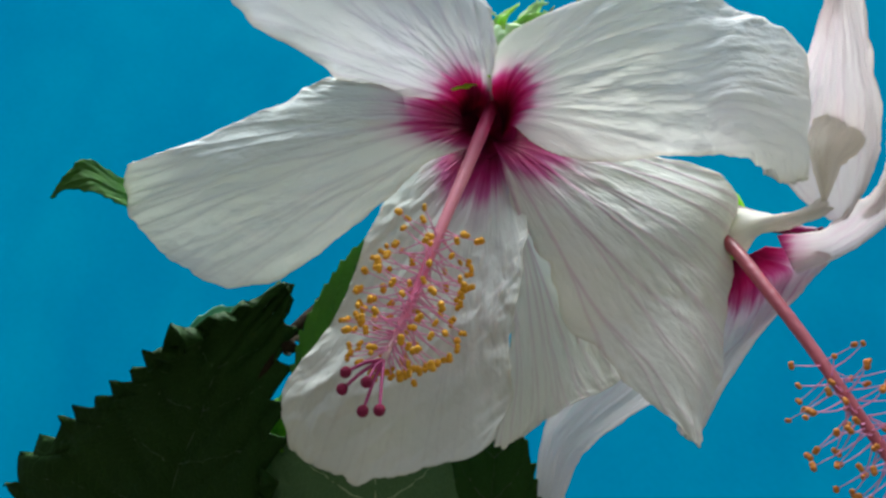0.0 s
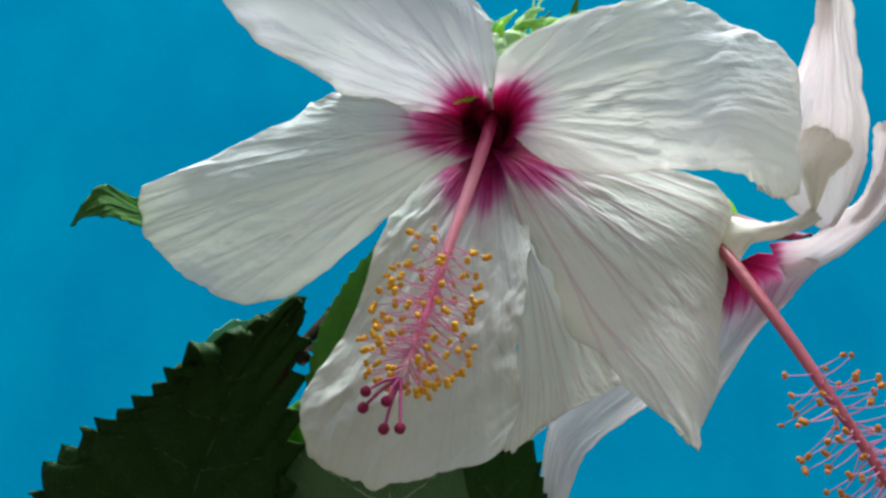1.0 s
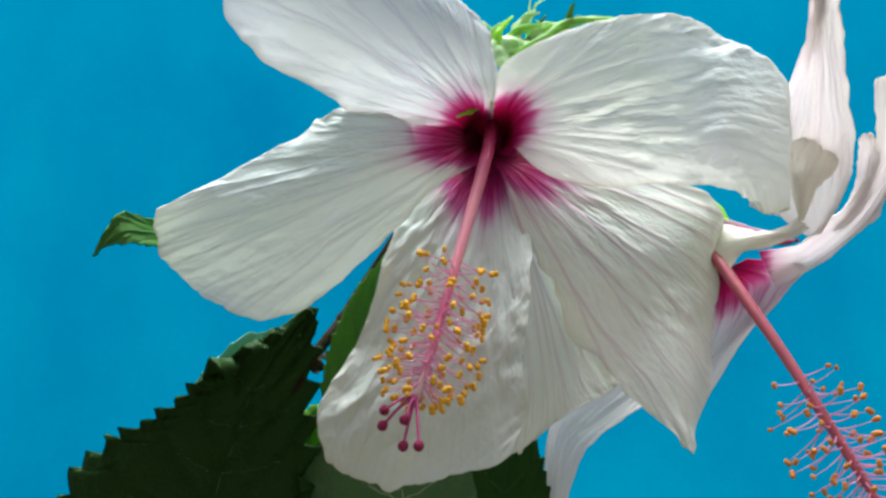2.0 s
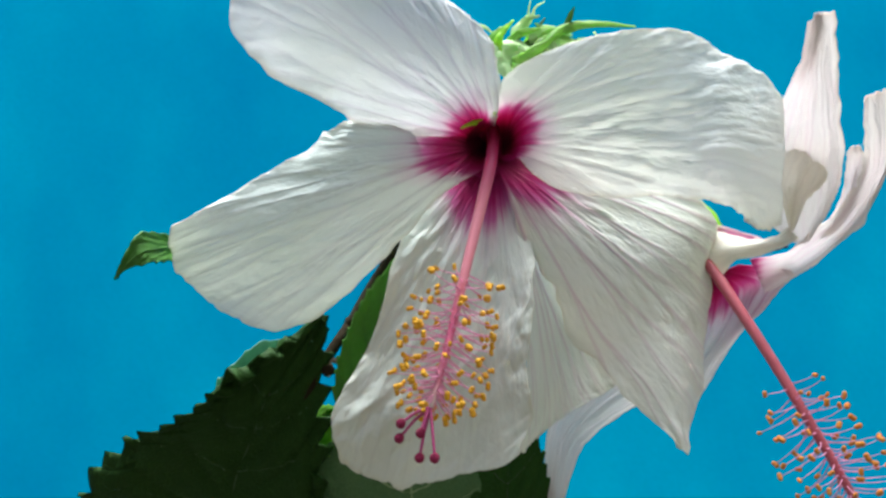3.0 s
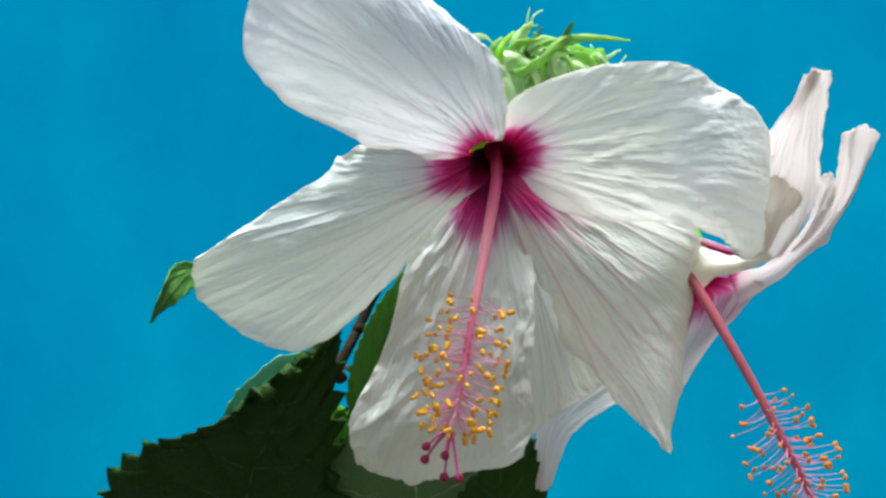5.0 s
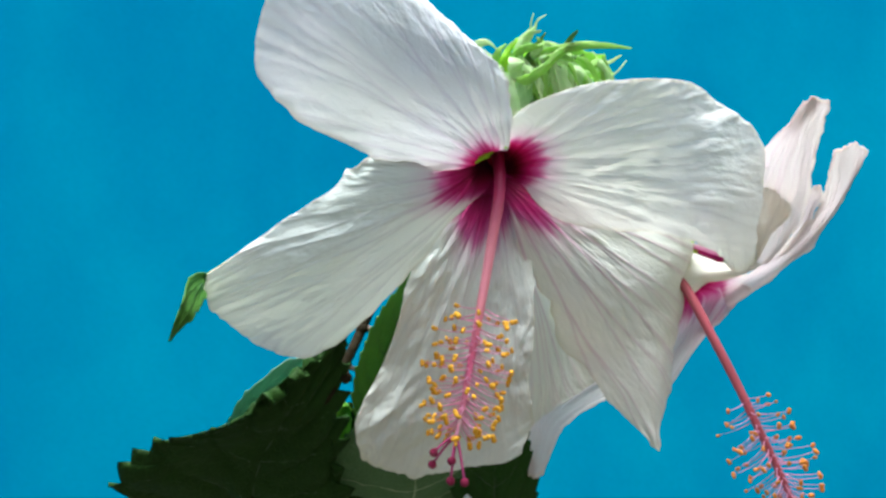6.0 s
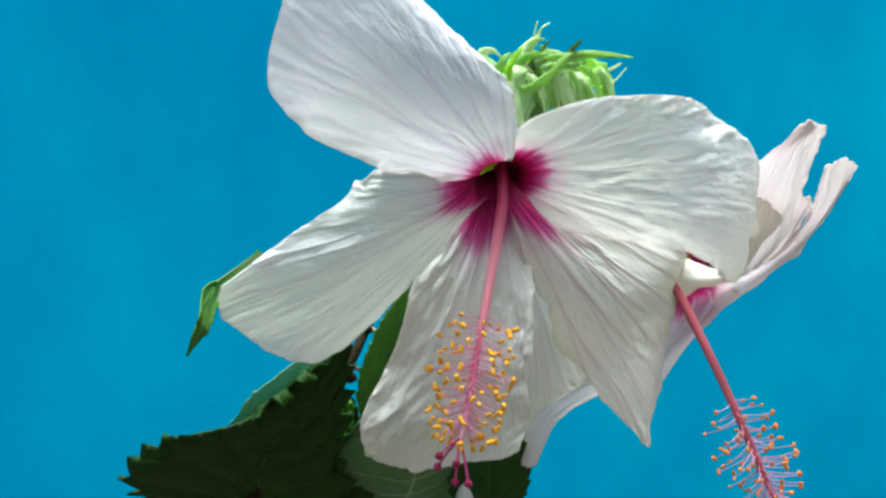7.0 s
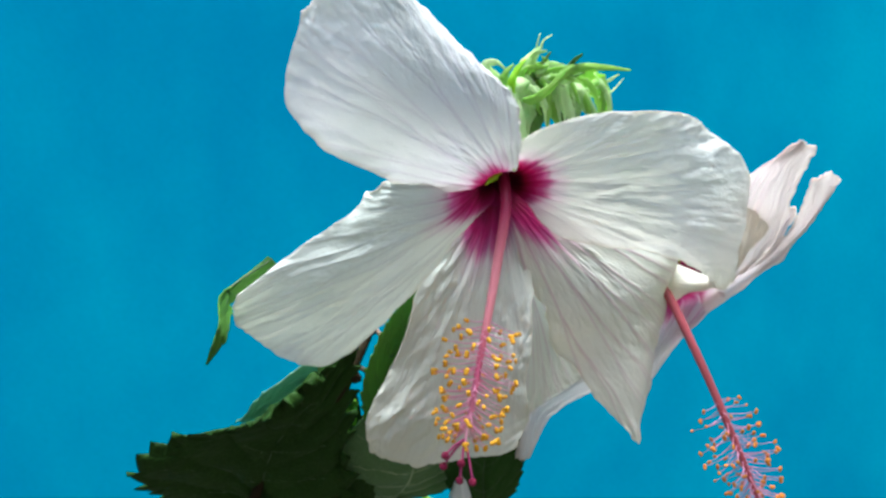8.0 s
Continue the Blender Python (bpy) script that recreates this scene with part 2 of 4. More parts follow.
def wisps(x, y, seed, octaves=3):
    """Smooth gradient noise over arrays, about -0.7 to 0.7."""
    table = np.random.RandomState(int(seed * 10) % 100000).rand(64, 64) * 2 * math.pi
    total, gain = np.zeros(np.broadcast(x, y).shape), 1.0
    for _ in range(octaves):
        i, j = np.floor(x).astype(int), np.floor(y).astype(int)
        fx, fy = x - i, y - j
        sx, sy = fx * fx * (3 - 2 * fx), fy * fy * (3 - 2 * fy)

        def corner(a, b):
            q = table[(i + a) % 64, (j + b) % 64]
            return np.cos(q) * (fx - a) + np.sin(q) * (fy - b)

        total = total + gain * ((corner(0, 0) * (1 - sx) + corner(1, 0) * sx) * (1 - sy) + (corner(0, 1) * (1 - sx) + corner(1, 1) * sx) * sy)
        x, y, gain = x * 2.07 + 11.3, y * 2.07 + 5.1, gain * 0.5
    return total


def vein_net(u, v, width, count, seed):
    """Veins that fan out from the base and fork twice: nearness to a vein, and the distance from the nearest one."""
    rng = random.Random(seed)
    rise = lambda a, b: np.clip((v - a) / b, 0, 1) ** 1.2
    near, gap = np.zeros(u.shape), np.full(u.shape, 9.0)
    for k in range(count):
        p = (k + 0.5 + rng.uniform(-0.22, 0.22)) / count
        d = 0.5 / count
        first, bend = rng.uniform(0.10, 0.32), rng.uniform(0, 50)
        for s in (-1, 1):
            second = rng.uniform(0.42, 0.68)
            for q in (-1, 1):
                strong = rng.uniform(0.45, 1.0)
                line = p + s * d * 0.52 * rise(first, 0.5) + q * d * 0.30 * rise(second, 0.45) + 0.02 * wisps(v * 3 + bend, v * 0 + s, seed, 2) + 0.002 * wisps(v * 14 + bend, v * 0 + q, seed + 1, 2)
                off = np.abs(u - line) * width
                near = np.maximum(near, strong * np.exp(-((off / 0.0028) ** 2)) * np.clip(1.5 - v, 0.5, 1))
                gap = np.minimum(gap, off)
    return near, gap


def petal(parent, left, mid, right, axis, seed, material, eye=0.25, veins=8, furrow=1.0, pleat=1.0, crepe=1.0, dent=0.0, ruffle=1.0, lanes=5, bumps=(), label="", name="petal", grid=(280, 200), across=False, fan=True, hub=None, pale=(0, 0), thick=0.00028):
    """One petal from the curves of its edges and its middle line, base to rim.
    axis: the middle line of its eye; hub: where its veins meet; eye: how far from it the crimson reaches, 0 for none; pale: how much it keeps off either edge; bumps: (edge, along, span, height) of lobes on its outline."""
    nu, nv = grid
    u, v = np.meshgrid(np.linspace(0, 1, nu), np.linspace(0, 1, nv))
    line = v[:, :1]
    wide = np.linalg.norm(smooth_curve(right, nv) - smooth_curve(left, nv), axis=1)[:, None] / K + 0.02
    # an uneven outline
    rag = [0.008 * ruffle * wisps(line * 9, line * 0 + 0.4 + e, seed + 20, 4) * np.minimum(1.0, 3 * line) / wide for e in (0, 1)]
    for e, where, span, height in bumps:
        rag[e] = rag[e] + height / wide * np.exp(-(((line - where) / span) ** 2))
    pts = sheet(left, mid, right, nu, nv, u * (1 + rag[1]) - (1 - u) * rag[0])
    along = np.gradient(pts, axis=0)
    along /= np.maximum(np.linalg.norm(along, axis=2, keepdims=True), 1e-12)
    tip = (0.016 * wisps(u[:1] * 6, u[:1] * 0 + 3.0, seed + 31, 4)) * ruffle * K
    pts = pts + along * (np.clip(v * 5 - 4, 0, 1) * tip)[..., None]
    nor = np.cross(np.gradient(pts, axis=1), np.gradient(pts, axis=0))
    nor /= np.maximum(np.linalg.norm(nor, axis=2, keepdims=True), 1e-12)
    p, q = u, v
    if fan:
        # straight rays from the throat: p across the fan, q outwards
        root = np.array(hub or axis[1], float) * K
        ahead = pts[-1].mean(0) - root
        ahead /= np.linalg.norm(ahead)
        aside = pts[nv // 2:, -1].mean(0) - pts[nv // 2:, 0].mean(0)
        aside -= ahead * (aside @ ahead)
        aside /= np.linalg.norm(aside)
        x, y = (pts - root) @ aside, (pts - root) @ ahead
        turn = np.arctan2(x, np.maximum(y, 0.02 * K))
        low, high = turn[nv // 3:].min(), turn[nv // 3:].max()
        far = np.hypot(x, y) / K
        p, q = np.clip((turn - low) / (high - low), -0.1, 1.1), far / far.max()
        wide = np.maximum(far * (high - low), 0.02)
    near, gap = vein_net(p, q, wide, veins, seed)
    grow = np.clip(v * 2.2, 0, 1)
    x = p + 0.05 * wisps(p * 2, q * 1.8, seed + 9, 2)
    pillow = 1 - np.exp(-gap / 0.012)
    strength = np.clip(0.6 + 1.2 * wisps(p * 3, q * 1.5, seed + 61, 2), 0.1, 1.2)
    folds = wisps(x * lanes + 0.4 * q, q * 1.8, seed + 41, 3)
    ridge = 1 - 2.6 * np.abs(wisps(x * 9 + 1.2 * q, q * 4.5, seed + 14, 4))
    some = np.clip(0.5 + 1.3 * wisps(p * 2.4, q * 2.6, seed + 17, 2), 0.08, 1)
    crumple = wisps(x * 16, q * 11, seed + 4, 4)
    hollow = 1 - 2.8 * np.abs(wisps(u * 3.2 + v * 1.8, v * 4.2, seed + 47, 3))
    edge = np.clip(1 - np.minimum(np.minimum(u, 1 - u), 1 - v) * 8, 0, 1) ** 2 * np.clip(v * 2.5, 0, 1)
    lift = grow * (furrow * strength * (0.0024 * pillow - 0.0014 * near) + 0.0085 * pleat * folds * np.clip(v * 1.6, 0.2, 1) + crepe * some * (0.0030 * ridge + 0.0034 * crumple) + 0.010 * dent * hollow * some + 0.010 * wisps(u * 1.7, v * 1.3, seed + 2, 2))
    lift = lift + ruffle * 0.011 * edge * wisps(u * 5 + v * 3, v * 9, seed + 6, 3)
    pts = pts + nor * (lift * K)[..., None]
    if across:
        reach = u / eye
    elif eye:
        a, b = (np.array(p, float) * K for p in axis)
        t = np.clip(((pts - a) @ (b - a)) / ((b - a) @ (b - a)), 0, 1)[..., None]
        reach = np.linalg.norm(pts - a - t * (b - a), axis=2) / K / eye
        reach = reach + np.minimum(1.0, 1.6 * reach) * (pale[0] * np.clip(1 - u / 0.4, 0, 1) ** 1.3 + pale[1] * np.clip(1 - (1 - u) / 0.4, 0, 1) ** 1.3)
    else:
        reach = 2.0 + 0 * u
    rim = np.minimum(np.minimum(u, 1 - u), 1 - v)
    me = grid_mesh(name, pts, np.stack([p, q], -1), thick, reach=np.minimum(reach, 2.0), vein=near * np.clip(v * 4, 0.2, 1), rim=rim)
    return mesh_part(name, me, material, parent, label)


def tube_mesh(points, radii, n=24, sides=8, name="tube"):
    """A tapered round rod along a curve through the points; radii in plan units."""
    c = smooth_curve(points, n)
    r = np.interp(np.linspace(0, 1, n), np.linspace(0, 1, len(radii)), radii) * K
    bm = bmesh.new()
    rings = []
    up = Vector((0.31, 0.52, 0.79))
    for i in range(n):
        d = Vector(c[min(i + 1, n - 1)] - c[max(i - 1, 0)]).normalized()
        a = d.cross(up).normalized()
        b = d.cross(a)
        rings.append([bm.verts.new(Vector(c[i]) + (a * math.cos(q) + b * math.sin(q)) * r[i]) for q in np.linspace(0, 2 * math.pi, sides, endpoint=False)])
    for p, q in zip(rings, rings[1:]):
        for k in range(sides):
            bm.faces.new((p[k], p[(k + 1) % sides], q[(k + 1) % sides], q[k]))
    bm.faces.new(rings[0][::-1])
    bm.faces.new(rings[-1])
    bmesh.ops.recalc_face_normals(bm, faces=bm.faces)
    return bm


def rod(name, points, radii, material, parent, n=24, sides=8, label=""):
    return part(name, tube_mesh(points, radii, n, sides), material, parent, label)


def anther_mesh(material):
    """A pollen sac of two rough lobes on a short bridge."""
    bm = bmesh.new()
    for sx in (-1, 1):
        got = bmesh.ops.create_icosphere(bm, subdivisions=2, radius=1)["verts"]
        for vert in got:
            p = vert.co
            k = 1 + 0.16 * fbm(p.x * 2 + sx, p.y * 2, p.z * 2, 2)
            vert.co = Vector((p.x * 0.0062 * k + sx * 0.0036, p.y * 0.0056 * k + 0.0012 * abs(p.x), p.z * 0.0066 * k)) * K
    me = bpy.data.meshes.new("anther")
    bm.to_mesh(me)
    bm.free()
    me.materials.append(material)
    return me


def pistil(parent, line, radii, first, last, count, spread, seed, tips, column, pollen, sac_size=0.98, thread=1.0):
    """The column with its stamens, each a filament that carries an anther, and five stigmas at the end."""
    rng = random.Random(seed)
    stem = rod("staminal_column", line, radii, column, parent, 40, 14)
    along = stem.data.attributes.new("reach", "FLOAT", "POINT")
    along.data.foreach_set("value", np.repeat(np.linspace(0, 1, 40), 14).astype(np.float32))
    c = smooth_curve(line, 200) / K
    sacs = anther_mesh(pollen)
    for i in range(count):
        f = first + (last - first) * ((i + rng.random() * 0.9) / count) ** 0.85
        k = int(f * 199)
        at = c[k]
        d = Vector(c[min(k + 3, 199)] - c[max(k - 3, 0)]).normalized()
        a = d.cross(Vector((0.2, 0.9, 0.3))).normalized()
        b = d.cross(a)
        q = i * 2.39996 + rng.uniform(-0.5, 0.5)
        out = a * math.cos(q) + b * math.sin(q)
        g = (f - first) / (last - first)
        far = spread * (0.72 + 0.42 * math.sin(math.pi * min(1.0, g * 0.9 + 0.12))) * rng.uniform(0.72, 1.08)
        lean = 0.15 + 0.75 * g**3 + rng.uniform(-0.12, 0.25)
        end = Vector(at) + out * far * math.cos(lean * 0.7) + d * far * math.sin(lean * 0.7)
        half = Vector(at) + (end - Vector(at)) * 0.5 + d * far * 0.04 + out.cross(d) * far * rng.uniform(-0.04, 0.04)
        fil = rod("stamen", [at, half, end], (0.0024 * thread, 0.0014 * thread, 0.0010 * thread), FILAMENT, parent, 6, 5)
        sac = new("anther", sacs)
        sac.parent = fil
        turn = Euler((rng.uniform(0, 6.3), rng.uniform(0, 6.3), rng.uniform(0, 6.3))).to_matrix().to_4x4()
        sac.matrix_basis = Matrix.Translation(end * K) @ turn @ Matrix.Scale(sac_size * rng.uniform(0.8, 1.2), 4)
    for p in sacs.polygons:
        p.use_smooth = True
    root = Vector(line[-1])
    for tip in tips:
        tip = Vector(tip)
        br = rod("style_branch", [root, root.lerp(tip, 0.5) + Vector((0, 0, 0.006)), tip], (0.0045, 0.0035, 0.003), STYLE, parent, 9, 7)
        bm = bmesh.new()
        bmesh.ops.create_icosphere(bm, subdivisions=3, radius=0.0108 * K)
        for vert in bm.verts:
            vert.co *= 1 + 0.10 * fbm(*(vert.co / K * 160), 2)
            vert.co = vert.co + tip * K
        part("stigma", bm, STIGMA, br, "velvety crimson stigma")
    return stem


# ---- setting ----
def slab(name, size, at, material, label, category):
    bm = bmesh.new()
    bmesh.ops.create_cube(bm, size=1)
    for vert in bm.verts:
        vert.co = Vector((vert.co.x * size[0], vert.co.y * size[1], vert.co.z * size[2]))
    ob = part(name, bm, material, None)
    ob.location = at
    for p in ob.data.polygons:
        p.use_smooth = False
    return tagged(ob, label, category, kind="structure")


screen = slab("backdrop", (2.4, 0.01, 1.1), (0.15, K * 5.7, 0.26), BACKDROP, "plain blue painted backdrop behind the flowers", "backdrop")
screen.rotation_euler.x = radians(-8)
slab("ground", (60.0, 60.0, 0.04), (0, 0, -0.27), TABLE, "dark plain ground under the plant", "ground")

# added wall, never in view: cuts the blue front sky, bounces warm light
slab("wall_unseen", (5.0, 0.1, 1.6), (0.0, -0.8, 0.55), WALL, "unseen wall added to block front sky and return warm light", "wall")

# ---- the open flower ----
flower = thing("hibiscus_flower", "large open white hibiscus with a crimson eye and long pink column", "flower", "hibiscus flowers")
A_TOP = ([(0.046, 1.866, 3.824), (0.012, 1.716, 3.815), (-0.130, 1.689, 3.819), (-0.251, 1.671, 3.853), (-0.393, 1.626, 3.926), (-0.524, 1.608, 4.065), (-0.475, 1.609, 4.294)],
         [(0.076, 1.875, 3.844), (0.051, 1.697, 3.850), (-0.000, 1.651, 3.908), (-0.072, 1.615, 3.997), (-0.163, 1.588, 4.085), (-0.254, 1.579, 4.194), (-0.334, 1.609, 4.384)],
         [(0.126, 1.865, 3.864), (0.101, 1.688, 3.860), (0.116, 1.679, 3.939), (0.101, 1.670, 4.028), (0.040, 1.661, 4.107), (-0.041, 1.662, 4.177), (-0.202, 1.664, 4.316)])
A_LEFT = ([(0.098, 1.860, 3.857), (-0.028, 1.726, 3.840), (-0.140, 1.689, 3.839), (-0.271, 1.681, 3.848), (-0.381, 1.660, 3.774), (-0.520, 1.650, 3.696), (-0.680, 1.610, 3.605)],
          [(0.115, 1.900, 3.829), (0.018, 1.775, 3.790), (-0.100, 1.679, 3.739), (-0.231, 1.651, 3.699), (-0.362, 1.633, 3.608), (-0.503, 1.633, 3.548), (-0.668, 1.662, 3.494)],
          [(0.115, 1.880, 3.795), (0.089, 1.810, 3.756), (0.027, 1.765, 3.714), (-0.066, 1.735, 3.651), (-0.195, 1.715, 3.516), (-0.335, 1.710, 3.401), (-0.453, 1.685, 3.358), (-0.542, 1.650, 3.387)])
A_UPPER = ([(0.096, 1.866, 3.874), (0.097, 1.707, 3.875), (0.131, 1.669, 3.954), (0.270, 1.617, 4.008), (0.446, 1.555, 4.020), (0.549, 1.550, 4.007), (0.630, 1.540, 3.963), (0.697, 1.525, 3.906), (0.755, 1.510, 3.833), (0.738, 1.495, 3.716), (0.696, 1.480, 3.527)],
           [(0.126, 1.884, 3.844), (0.152, 1.706, 3.845), (0.250, 1.621, 3.858), (0.380, 1.564, 3.847), (0.520, 1.526, 3.817), (0.585, 1.475, 3.748), (0.633, 1.465, 3.637), (0.641, 1.465, 3.520)],
           [(0.136, 1.874, 3.794), (0.153, 1.724, 3.761), (0.212, 1.667, 3.680), (0.332, 1.638, 3.635), (0.447, 1.580, 3.625), (0.535, 1.530, 3.600), (0.579, 1.490, 3.585), (0.612, 1.480, 3.568), (0.618, 1.478, 3.542)])
A_RIGHT = ([(0.096, 1.875, 3.814), (0.124, 1.780, 3.712), (0.154, 1.751, 3.573), (0.204, 1.732, 3.443), (0.284, 1.711, 3.293), (0.362, 1.617, 3.152), (0.436, 1.531, 3.046)],
           [(0.127, 1.893, 3.815), (0.184, 1.761, 3.712), (0.283, 1.695, 3.602), (0.412, 1.628, 3.481), (0.442, 1.608, 3.351), (0.462, 1.569, 3.201), (0.461, 1.540, 3.031)],
           [(0.146, 1.875, 3.844), (0.244, 1.743, 3.772), (0.423, 1.685, 3.681), (0.614, 1.655, 3.592), (0.604, 1.654, 3.442), (0.564, 1.644, 3.223), (0.477, 1.568, 3.042)])
A_LOW = ([(0.046, 1.884, 3.834), (-0.056, 1.800, 3.742), (-0.137, 1.767, 3.592), (-0.193, 1.743, 3.442), (-0.258, 1.743, 3.283), (-0.339, 1.714, 3.143), (-0.328, 1.742, 3.034)],
         [(0.087, 1.903, 3.815), (0.055, 1.809, 3.693), (0.023, 1.761, 3.553), (0.003, 1.723, 3.402), (-0.058, 1.695, 3.252), (-0.108, 1.694, 3.113), (-0.152, 1.722, 2.969)],
         [(0.147, 1.893, 3.825), (0.175, 1.817, 3.694), (0.179, 1.732, 3.522), (0.162, 1.675, 3.402), (0.131, 1.637, 3.271), (0.126, 1.618, 3.152), (0.086, 1.608, 3.042)])
A_BACK = ([(0.107, 1.903, 3.795), (0.136, 1.836, 3.664), (0.164, 1.751, 3.523), (0.158, 1.694, 3.402), (0.137, 1.656, 3.272), (0.117, 1.646, 3.152), (0.093, 1.674, 3.033)],
          [(0.127, 1.902, 3.785), (0.176, 1.826, 3.634), (0.235, 1.778, 3.484), (0.255, 1.754, 3.364), (0.245, 1.740, 3.254), (0.214, 1.730, 3.164), (0.134, 1.720, 3.045)],
          [(0.147, 1.902, 3.785), (0.206, 1.826, 3.604), (0.306, 1.787, 3.454), (0.376, 1.758, 3.325), (0.396, 1.738, 3.195), (0.295, 1.729, 3.135), (0.175, 1.739, 3.075)])


def throat(parent, back, front, wide, narrow):
    """The short tube in which the petals end."""
    b, f = Vector(back) * K, Vector(front) * K
    d = (f - b).normalized()
    a = d.cross(Vector((0, 0, 1))).normalized()
    c = d.cross(a)
    q = np.linspace(0, 2 * math.pi, 49)
    pts = np.zeros((14, 49, 3))
    for j, t in enumerate(np.linspace(0, 1, 14)):
        r = K * (narrow + (wide - narrow) * t**1.6)
        for i, w in enumerate(q):
            pts[j, i] = b.lerp(f, t) + (a * math.cos(w) + c * math.sin(w)) * r * (1 + 0.05 * math.sin(5 * w))
    u, v = np.meshgrid(np.linspace(0, 1, 49), np.linspace(0, 1, 14))
    reach = 0.1 + 0.45 * v
    return mesh_part("throat", grid_mesh("throat", pts, np.stack([u, v], -1), 0.0004, reach=reach, vein=0 * v, rim=0.5 + 0 * v), PETAL_TOP, parent, "deep crimson throat")


AXIS_A = ((0.098, 1.93, 3.827), (0.093, 1.765, 3.805))
throat(flower, (0.098, 1.93, 3.827), (0.093, 1.815, 3.80), 0.075, 0.003)
petal(flower, *A_TOP, ((0.06, 1.93, 3.80), (0.046, 1.765, 3.830)), 11.3, PETAL_TOP, hub=AXIS_A[1], eye=0.13, pale=(0.1, 0.5), veins=9, furrow=1.5, pleat=0.8, crepe=1.6, ruffle=1.7, bumps=((1, 0.83, 0.012, 0.016), (1, 0.79, 0.012, -0.01), (1, 0.72, 0.01, 0.006)))
petal(flower, *A_LEFT, AXIS_A, 23.1, PETAL_SIDE, eye=0.255, pale=(0.1, 0.8), veins=8, furrow=1.4, pleat=0.9, crepe=1.6, ruffle=0.9, bumps=((0, 0.585, 0.016, 0.016), (0, 0.54, 0.02, -0.006)))
petal(flower, *A_UPPER, ((0.11, 1.93, 3.80), (0.137, 1.765, 3.804)), 37.7, PETAL_CREPE, hub=AXIS_A[1], eye=0.15, pale=(0.3, 0.4), veins=8, furrow=1.2, pleat=1.25, crepe=2.0, lanes=8, ruffle=1.0)
petal(flower, *A_RIGHT, AXIS_A, 41.9, PETAL_CREAM, eye=0.275, pale=(0.45, 0.1), veins=7, furrow=0.9, pleat=0.5, crepe=1.4, ruffle=1.3, bumps=((0, 0.66, 0.05, 0.03), (0, 0.52, 0.02, -0.015)))
petal(flower, *A_LOW, AXIS_A, 53.5, PETAL_LOW, eye=0.265, pale=(0.6, 0.4), veins=7, furrow=0.6, pleat=0.8, crepe=1.9, dent=-1.4, ruffle=1.2)
petal(flower, *A_BACK, AXIS_A, 67.2, PETAL_CREAM, eye=0.22, veins=5, furrow=0.5, pleat=0.6, label="folded back lower petal in shade")
pistil(flower, [(0.117, 1.828, 3.873), (0.088, 1.715, 3.761), (0.041, 1.654, 3.620), (-0.005, 1.602, 3.489), (-0.049, 1.559, 3.359), (-0.088, 1.517, 3.248), (-0.119, 1.484, 3.173)],
       (0.018, 0.016, 0.014, 0.012, 0.0095, 0.0085, 0.006), 0.53, 0.96, 124, 0.105, 5,
       [(-0.184, 1.461, 3.147), (-0.145, 1.442, 3.127), (-0.150, 1.442, 3.077), (-0.120, 1.423, 3.077), (-0.189, 1.461, 3.117)], COLUMN, ANTHER)
rod("peduncle", [(0.107, 1.912, 3.825), (0.129, 1.968, 3.786), (0.068, 1.959, 3.726), (-0.053, 1.912, 3.685)], (0.05, 0.04, 0.017, 0.015), BUD, flower, 20, 10)

# ---- the second flower ----
second = thing("hibiscus_flower", "white hibiscus with a pink throat seen from its side", "flower", "hibiscus flowers")
B_FRONT = ([(0.808, 1.620, 3.496), (0.746, 1.620, 3.552), (0.702, 1.610, 3.629), (0.710, 1.600, 3.716), (0.748, 1.570, 3.801), (0.759, 1.460, 3.874), (0.726, 1.330, 3.944)],
           [(0.833, 1.620, 3.495), (0.837, 1.610, 3.551), (0.837, 1.590, 3.629), (0.839, 1.560, 3.713), (0.827, 1.510, 3.798), (0.792, 1.420, 3.884), (0.739, 1.300, 3.956)],
           [(0.842, 1.610, 3.501), (0.878, 1.580, 3.564), (0.898, 1.545, 3.630), (0.887, 1.500, 3.708), (0.849, 1.440, 3.785), (0.800, 1.360, 3.868), (0.750, 1.270, 3.937)])
B_FOLD = ([(0.775, 1.575, 3.524), (0.760, 1.565, 3.567), (0.752, 1.560, 3.604), (0.752, 1.562, 3.642), (0.764, 1.572, 3.675), (0.786, 1.585, 3.714), (0.818, 1.600, 3.757)],
          [(0.774, 1.570, 3.522), (0.768, 1.545, 3.566), (0.769, 1.530, 3.602), (0.781, 1.530, 3.633), (0.804, 1.545, 3.662), (0.835, 1.570, 3.700), (0.859, 1.590, 3.746)],
          [(0.781, 1.575, 3.523), (0.797, 1.565, 3.555), (0.819, 1.560, 3.591), (0.849, 1.555, 3.616), (0.870, 1.555, 3.644), (0.882, 1.565, 3.683), (0.897, 1.580, 3.737)])
B_FAR = ([(0.690, 1.620, 3.461), (0.778, 1.620, 3.477), (0.871, 1.610, 3.534), (0.927, 1.590, 3.597), (0.954, 1.565, 3.644), (0.947, 1.520, 3.718), (0.926, 1.465, 3.804)],
         [(0.719, 1.640, 3.409), (0.825, 1.660, 3.437), (0.921, 1.650, 3.493), (0.979, 1.620, 3.556), (1.015, 1.585, 3.629), (1.013, 1.530, 3.718), (0.980, 1.465, 3.831)],
         [(0.719, 1.620, 3.379), (0.815, 1.630, 3.416), (0.911, 1.630, 3.475), (0.978, 1.605, 3.533), (1.018, 1.565, 3.619), (1.033, 1.510, 3.724), (1.036, 1.475, 3.813)])
